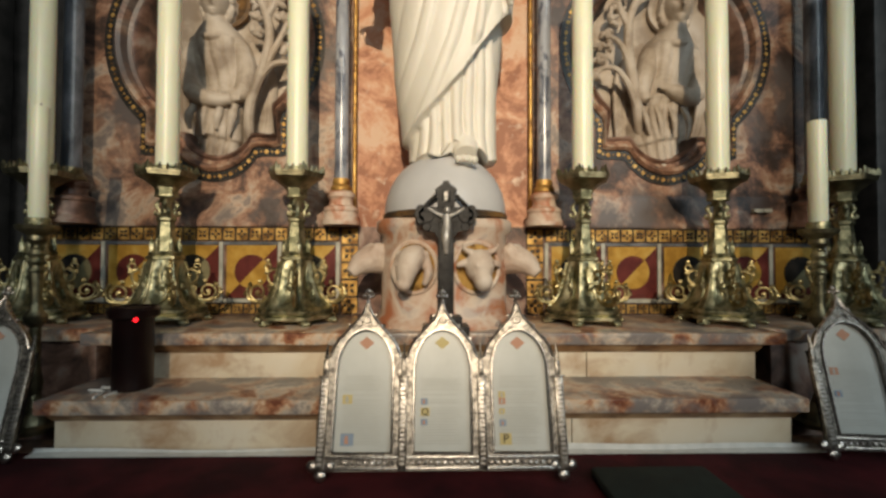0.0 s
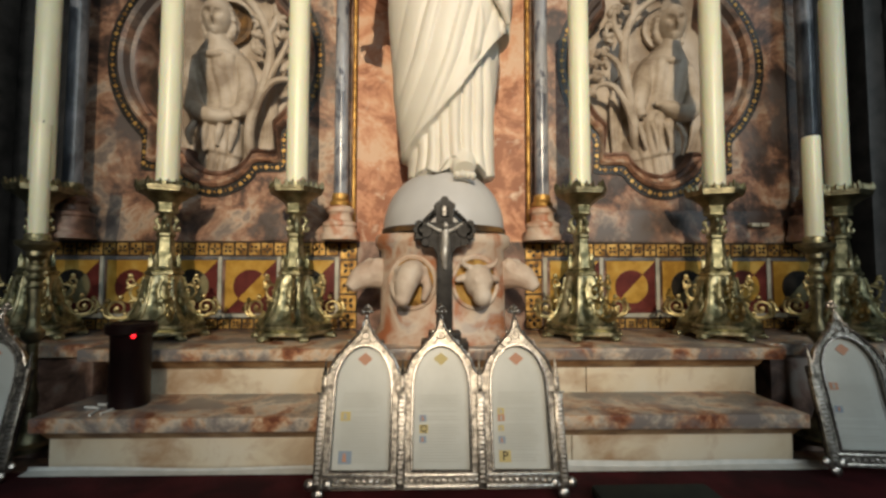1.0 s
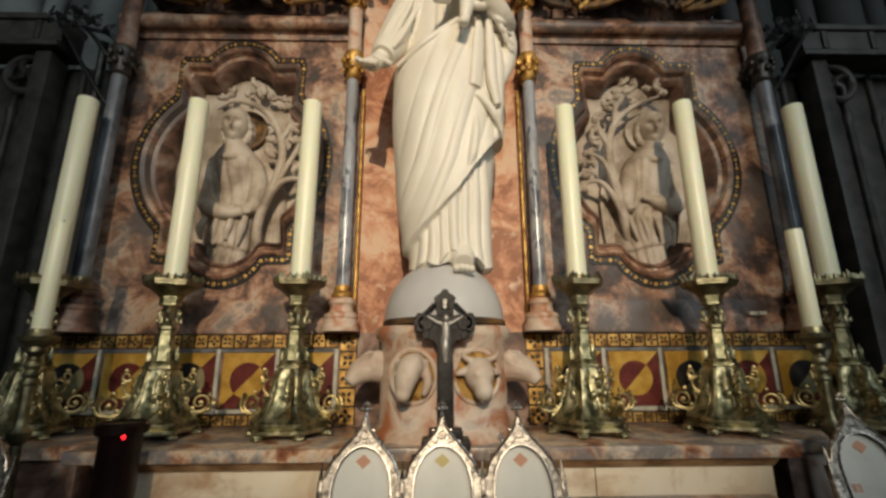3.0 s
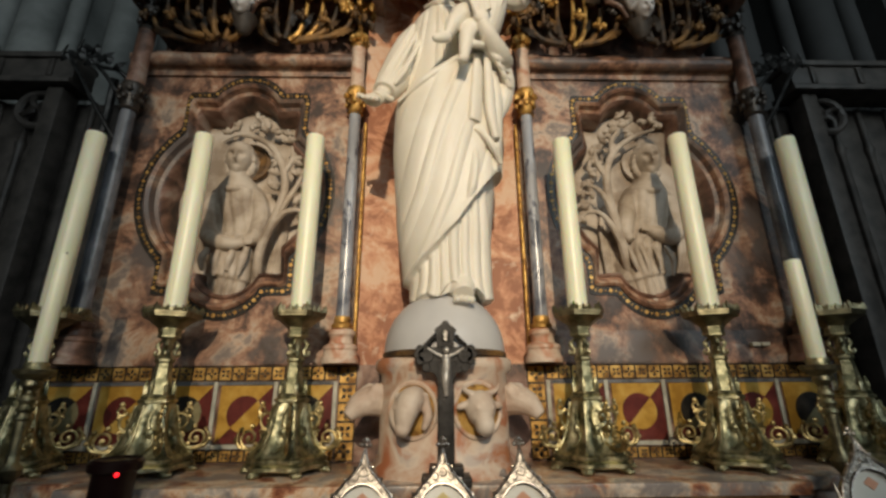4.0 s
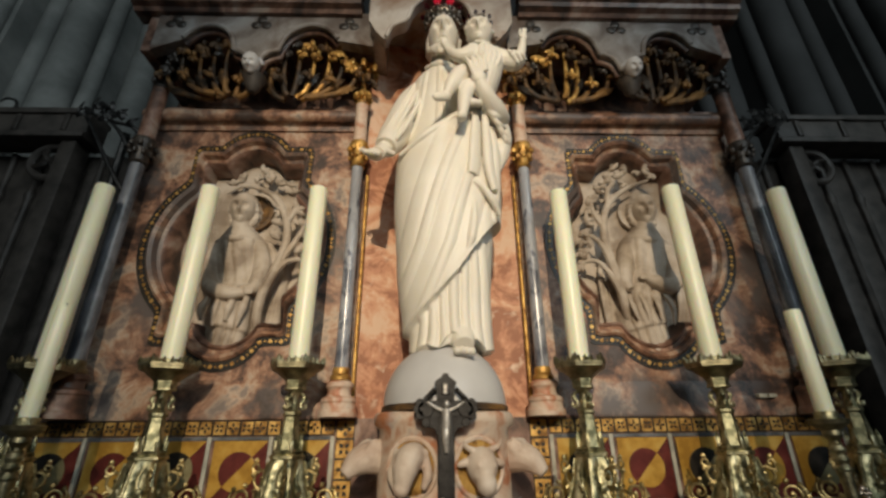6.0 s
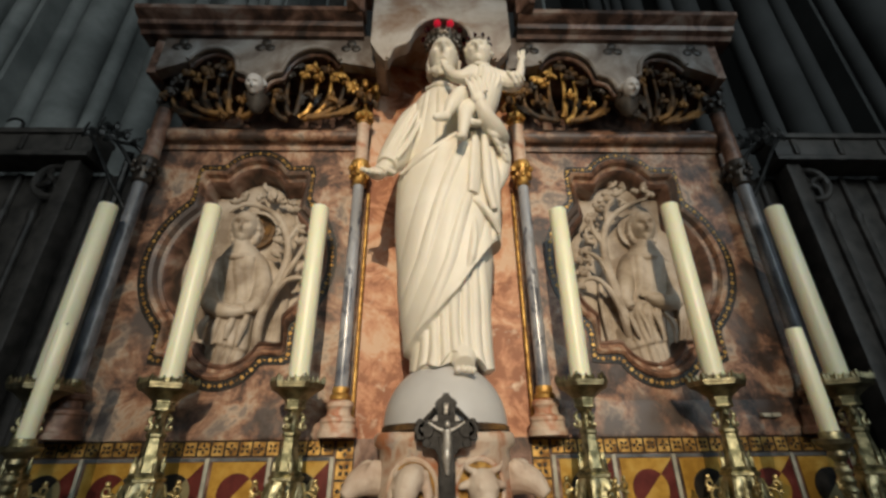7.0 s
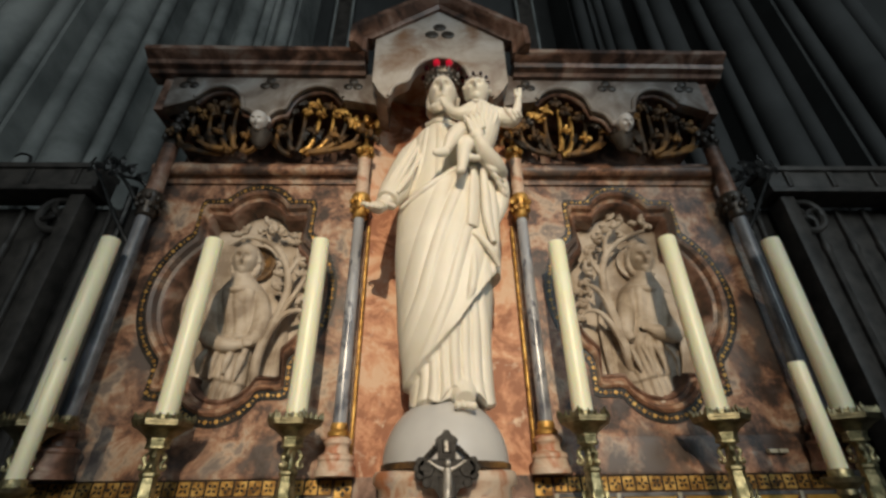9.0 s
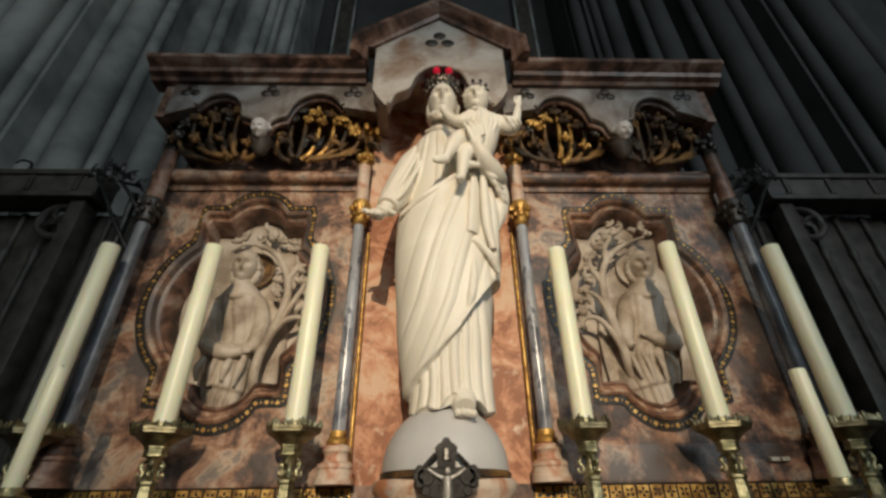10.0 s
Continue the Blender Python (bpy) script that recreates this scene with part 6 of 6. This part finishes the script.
        while zz > 0.066:
            if rnd.random() < 0.86:
                poly(lines, [(c - w + rnd.uniform(0, .008), zz), (c + w - rnd.uniform(0, .02), zz), (c + w - 0.02, zz + 0.0012), (c - w + 0.008, zz + 0.0012)], -0.0002, 0.0009)
            zz -= 0.0052
        tagged(put("text_print", lines, INK), kind="stuff")
        spots_ = {0: [(0, .155, INKGOLD, .010), (0, .078, INKBLUE, .013)], 1: [(0, .150, INKBLUE, .007), (0, .130, INKGOLD, .009), (0, .110, INKBLUE, .007)], 2: [(0, .163, INKGOLD, .007), (0, .150, INKRED, .007), (0, .130, INKGOLD, .006), (0, .108, INKBLUE, .007), (0, .078, INKGOLD, .012)]}[b] if bays == 3 else [(0, .190, INKRED, .009), (0, .140, INKBLUE, .008)]
        for dx, z, m, s in spots_:
            sx0 = c - w + 0.004
            put("painted_initial", poly(bmesh.new(), [(sx0, z - s), (sx0 + 2 * s, z - s), (sx0 + 2 * s, z + s * 0.8), (sx0, z + s * 0.8)], -0.001, 0.0006), m)
            mark = {(1, .130): "Q", (2, .078): "P"}.get((b, z)) if bays == 3 else None
            if mark:
                bm = letter(mark, 2.0 * s, 0.0005)
                bm.transform(Matrix.Translation((sx0 + s, -0.0022, z - 0.1 * s)))
                put("initial_letter", bm, EBONY)
                continue
            put("initial_mark", poly(bmesh.new(), [(sx0 + 0.6 * s, z - 0.7 * s), (sx0 + 1.3 * s, z - 0.7 * s), (sx0 + 1.1 * s, z + 0.5 * s), (sx0 + 0.7 * s, z + 0.5 * s)], -0.002, -0.0006), INKRED if m is INKBLUE else INK)
        put("heading_ornament", poly(bmesh.new(), [(c - 0.016, 0.268 * hgt), (c, 0.254 * hgt), (c + 0.016, 0.268 * hgt), (c, 0.281 * hgt)], -0.0006, 0.0008), INKGOLD if b == 1 else INKRED)
    # buttresses between the bays
    for b in range(bays + 1):
        xb = x0 + b * bay
        bm = bmesh.new()
        box(bm, xb - 0.0085, xb + 0.0085, -0.015, -0.006, 0.022, 0.198 * hgt, 0.001)
        box(bm, xb - 0.012, xb + 0.012, -0.018, -0.006, 0.197 * hgt, 0.201 * hgt, 0.001)
        box(bm, xb - 0.005, xb + 0.005, -0.013, -0.004, 0.201 * hgt, 0.232 * hgt, 0.001)
        tube(bm, [(xb, -0.009, 0.234 * hgt), (xb, -0.009, 0.25 * hgt), (xb, -0.009, 0.268 * hgt)], [0.0055, 0.003, 0.0012], 6, 2)
        butt = put("buttress", bm, SILVER_DARK)
        bm = bmesh.new()
        for k in range(18):
            box(bm, xb - 0.0045, xb + 0.0045, -0.0175, -0.0145, 0.032 + 0.0088 * k * hgt, 0.0365 + 0.0088 * k * hgt)
        tagged(put("beading", bm, SILVER), kind="stuff")
    bm = bmesh.new()
    box(bm, x0, -x0, -0.014, -0.007, 0.022, 0.028, 0.001)
    box(bm, x0, -x0, -0.014, -0.007, 0.042, 0.048, 0.001)
    put("bottom_rail", bm, SILVER)
    bm = bmesh.new()
    for k in range(int(W / 0.013)):
        blob(bm, (x0 + 0.012 + k * 0.013, -0.009, 0.035), (0.0055, 0.003, 0.0045), 6, bumps=0.3)
    tagged(put("rail_ornament", bm, SILVER), kind="stuff")
    for s in (-1, 1):
        bm = bmesh.new()
        for dx, dz, r in ((0, 0.016, 0.009), (-0.0165, 0.014, 0.0115), (0.0165, 0.014, 0.0115), (0, -0.003, 0.0125), (0, 0.010, 0.011)):
            blob(bm, (s * (-x0 - 0.002) + dx, -0.009, dz + 0.0155), (r, 0.006, r), 10)
        put("trefoil_foot", bm, SILVER)
    put("strut", box(bmesh.new(), -0.012, 0.012, 0.012, 0.016, 0.03, 0.18, 0.001, Matrix.Translation((0, 0.0, 0.18)) @ Matrix.Rotation(radians(lean + 14), 4, "X") @ Matrix.Translation((0, 0, -0.18))), BRONZE)
    return t


altar_card(-0.013, 1.118, 1.0, 3, 0.161, 15, 0, "triple-arched silver frame with printed altar cards", 1)
altar_card(0.930, 1.19, 1.0, 1, 0.168, 16, -6, "single arched silver frame with a printed altar card", 2, 1.02)
altar_card(-1.020, 1.20, 1.0, 1, 0.168, 16, 6, "single arched silver frame with a printed altar card", 3, 1.0)

# ---- votive lamp ----
t = thing("votive_lamp", (-0.756, 1.325, ZL), "tall dark red votive lamp glowing at its top", "lamp")
lx, ly = -0.756, 1.325
part("body", lathe(bmesh.new(), lx, ly, [(0.040, ZL), (0.043, ZL + 0.004), (0.043, ZL + 0.165), (0.046, ZL + 0.172)], 32), PLASTIC, t)
part("lid", lathe(bmesh.new(), lx, ly, [(0.050, ZL + 0.170), (0.054, ZL + 0.174), (0.055, ZL + 0.19), (0.050, ZL + 0.197), (0.046, ZL + 0.192)], 32), PLASTIC, t, "flared dark rim")
bm = bmesh.new()
blob(bm, (lx + 0.030, ly - 0.0395, ZL + 0.170), (0.0055, 0.004, 0.0065), 12)
part("flame_window", bm, FLAME, t, "glowing red point")
bm = bmesh.new()
tube(bm, [(-0.84, 1.30, ZL + 0.003), (-0.80, 1.29, ZL + 0.003), (-0.79, 1.26, ZL + 0.003), (-0.785, 1.24, ZL + 0.003)], [0.003], 6, 6)
tube(bm, [(-0.825, 1.32, ZL + 0.003), (-0.775, 1.31, ZL + 0.003), (-0.765, 1.28, ZL + 0.003), (-0.768, 1.25, ZL + 0.003)], [0.003], 6, 6)
tagged(part("cable", bm, LINEN), "thin pale cable lying on the marble shelf", "cable")

# ---- cushion on the cloth ----
t = thing("missal_cushion", (0.40, 1.06, 1.0), "dark green cloth cushion lying on the red cloth", "cushion")
bm = bmesh.new()
box(bm, 0.285, 0.52, 0.93, 1.135, 0.999, 1.022, 0.010)
part("pad", bm, GREEN, t)
bm = bmesh.new()
tube(bm, [(0.29, 0.935, 1.010), (0.515, 0.935, 1.010), (0.515, 1.13, 1.010), (0.29, 1.13, 1.010), (0.29, 0.935, 1.010)], [0.004], 6, 1)
part("piping", bm, GREEN, t)


t = thing("small_label", (1.12, 1.75, 1.60), "small pale label fixed to the marble sill", "label")
for k in range(2):
    part("label_bar", box(bmesh.new(), 1.085 + 0.034 * k, 1.113 + 0.034 * k, 1.741, 1.765, 1.604, 1.616, 0.001), PALE, t)


# ---- wall brackets beside the altarpiece ----
def bracket(sx):
    t = thing("wall_bracket", (sx * 1.9, 2.0, 2.75), "dark carved wooden bracket beam with a pierced roundel", "bracket", "wall brackets")
    xa, xb = sorted((sx * 1.62, sx * 2.6))
    part("beam", box(bmesh.new(), xa, xb, 1.86, 1.98, 2.76, 2.90, 0.008), DARKWOOD, t)
    for dz in (2.755, 2.885):
        part("beam_moulding", box(bmesh.new(), xa - 0.01, xb, 1.845, 1.99, dz, dz + 0.03, 0.006), DARKWOOD, t)
    for k in range(4):
        x = sx * (1.72 + 0.22 * k)
        part("beam_stud", box(bmesh.new(), x - 0.012, x + 0.012, 1.848, 1.87, 2.79, 2.88, 0.003), DARKWOOD, t)
    cx, cz = sx * 1.78, 2.66
    bm = bmesh.new()
    tube(bm, [(cx + 0.085 * math.cos(a), 1.92, cz + 0.085 * math.sin(a)) for a in np.linspace(0, 6.283, 25)], [0.018], 8, 1)
    part("roundel_rim", bm, DARKWOOD, t)
    for k in range(4):
        a = k * math.pi / 2 + 0.4
        bm = bmesh.new()
        tube(bm, [(cx, 1.92, cz), (cx + 0.04 * math.cos(a + 0.3), 1.91, cz + 0.04 * math.sin(a + 0.3)), (cx + 0.08 * math.cos(a), 1.92, cz + 0.08 * math.sin(a))], [0.018, 0.012, 0.014], 8, 4)
        part("roundel_petal", bm, BRONZE, t)
    part("post", box(bmesh.new(), sx * 1.70 - 0.035, sx * 1.70 + 0.035, 1.88, 1.975, 0.0, 2.755, 0.006), DARKWOOD, t)
    # dark panelled screen below the beam
    w = thing("wooden_screen", (sx * 2.0, 2.0, 0.0), "tall dark wooden screen of narrow panels under the beam", "screen", "wooden screens")
    for k in range(9):
        xk = sx * (1.40 + 0.14 * k)
        part("panel_board", box(bmesh.new(), xk - 0.064, xk + 0.064, 2.005, 2.02, 0.0, 2.75, 0.002), DARKWOOD, w)
        part("rib", lathe(bmesh.new(), xk + sx * 0.07, 1.998, [(0.016, 0.0), (0.016, 2.5), (0.024, 2.53), (0.014, 2.56), (0.014, 2.75)], 10), DARKWOOD, w)
    # iron vine next to the altarpiece
    v = thing("iron_vine", (sx * 1.40, 1.80, 2.6), "black wrought-iron vine tendrils", "ironwork", "iron vines")
    for k, (dx, dz) in enumerate(((0.0, 0.0), (0.06, 0.05), (0.12, 0.02))):
        bm = bmesh.new()
        tube(bm, [(sx * (1.30), 1.82, 2.70 - 0.15 * k), (sx * (1.36 + dx * 0.5), 1.79, 2.76 + dz - 0.1 * k), (sx * (1.44 + dx), 1.78, 2.78 + dz), (sx * (1.50 + dx), 1.79, 2.82 + dz), (sx * (1.48 + dx), 1.78, 2.87 + dz)], [0.010, 0.009, 0.008, 0.006, 0.004], 8, 6)
        part("tendril", bm, IRON, v)
        bm = bmesh.new()
        for j in range(5):
            cone_leaf(bm, (sx * (1.38 + dx + 0.02 * j), 1.775, 2.76 + dz + 0.02 * j), 0.06, 0.018, 0.6 + j * 1.1, 0.012)
        o = part("iron_leaves", bm, IRON, v)
        o.modifiers.new("thick", "SOLIDIFY").thickness = 0.004
    part("stem", tube(bmesh.new(), [(sx * 1.42, 1.86, 0.0), (sx * 1.42, 1.86, 1.4), (sx * 1.42, 1.85, 2.6), (sx * 1.40, 1.82, 2.75)], [0.016], 8, 6), IRON, v)
    if sx < 0:
        h = thing("iron_hook", (-2.2, 1.92, 2.91), "small curled iron hook on the beam", "hook")
        part("curl", tube(bmesh.new(), [(-2.3, 1.92, 2.91), (-2.15, 1.92, 2.925), (-2.06, 1.92, 2.96), (-2.06, 1.92, 3.01), (-2.11, 1.92, 3.03), (-2.14, 1.92, 3.01)], [0.010, 0.009, 0.008, 0.007, 0.006, 0.004], 8, 6), IRON, h)


bracket(-1)
bracket(1)
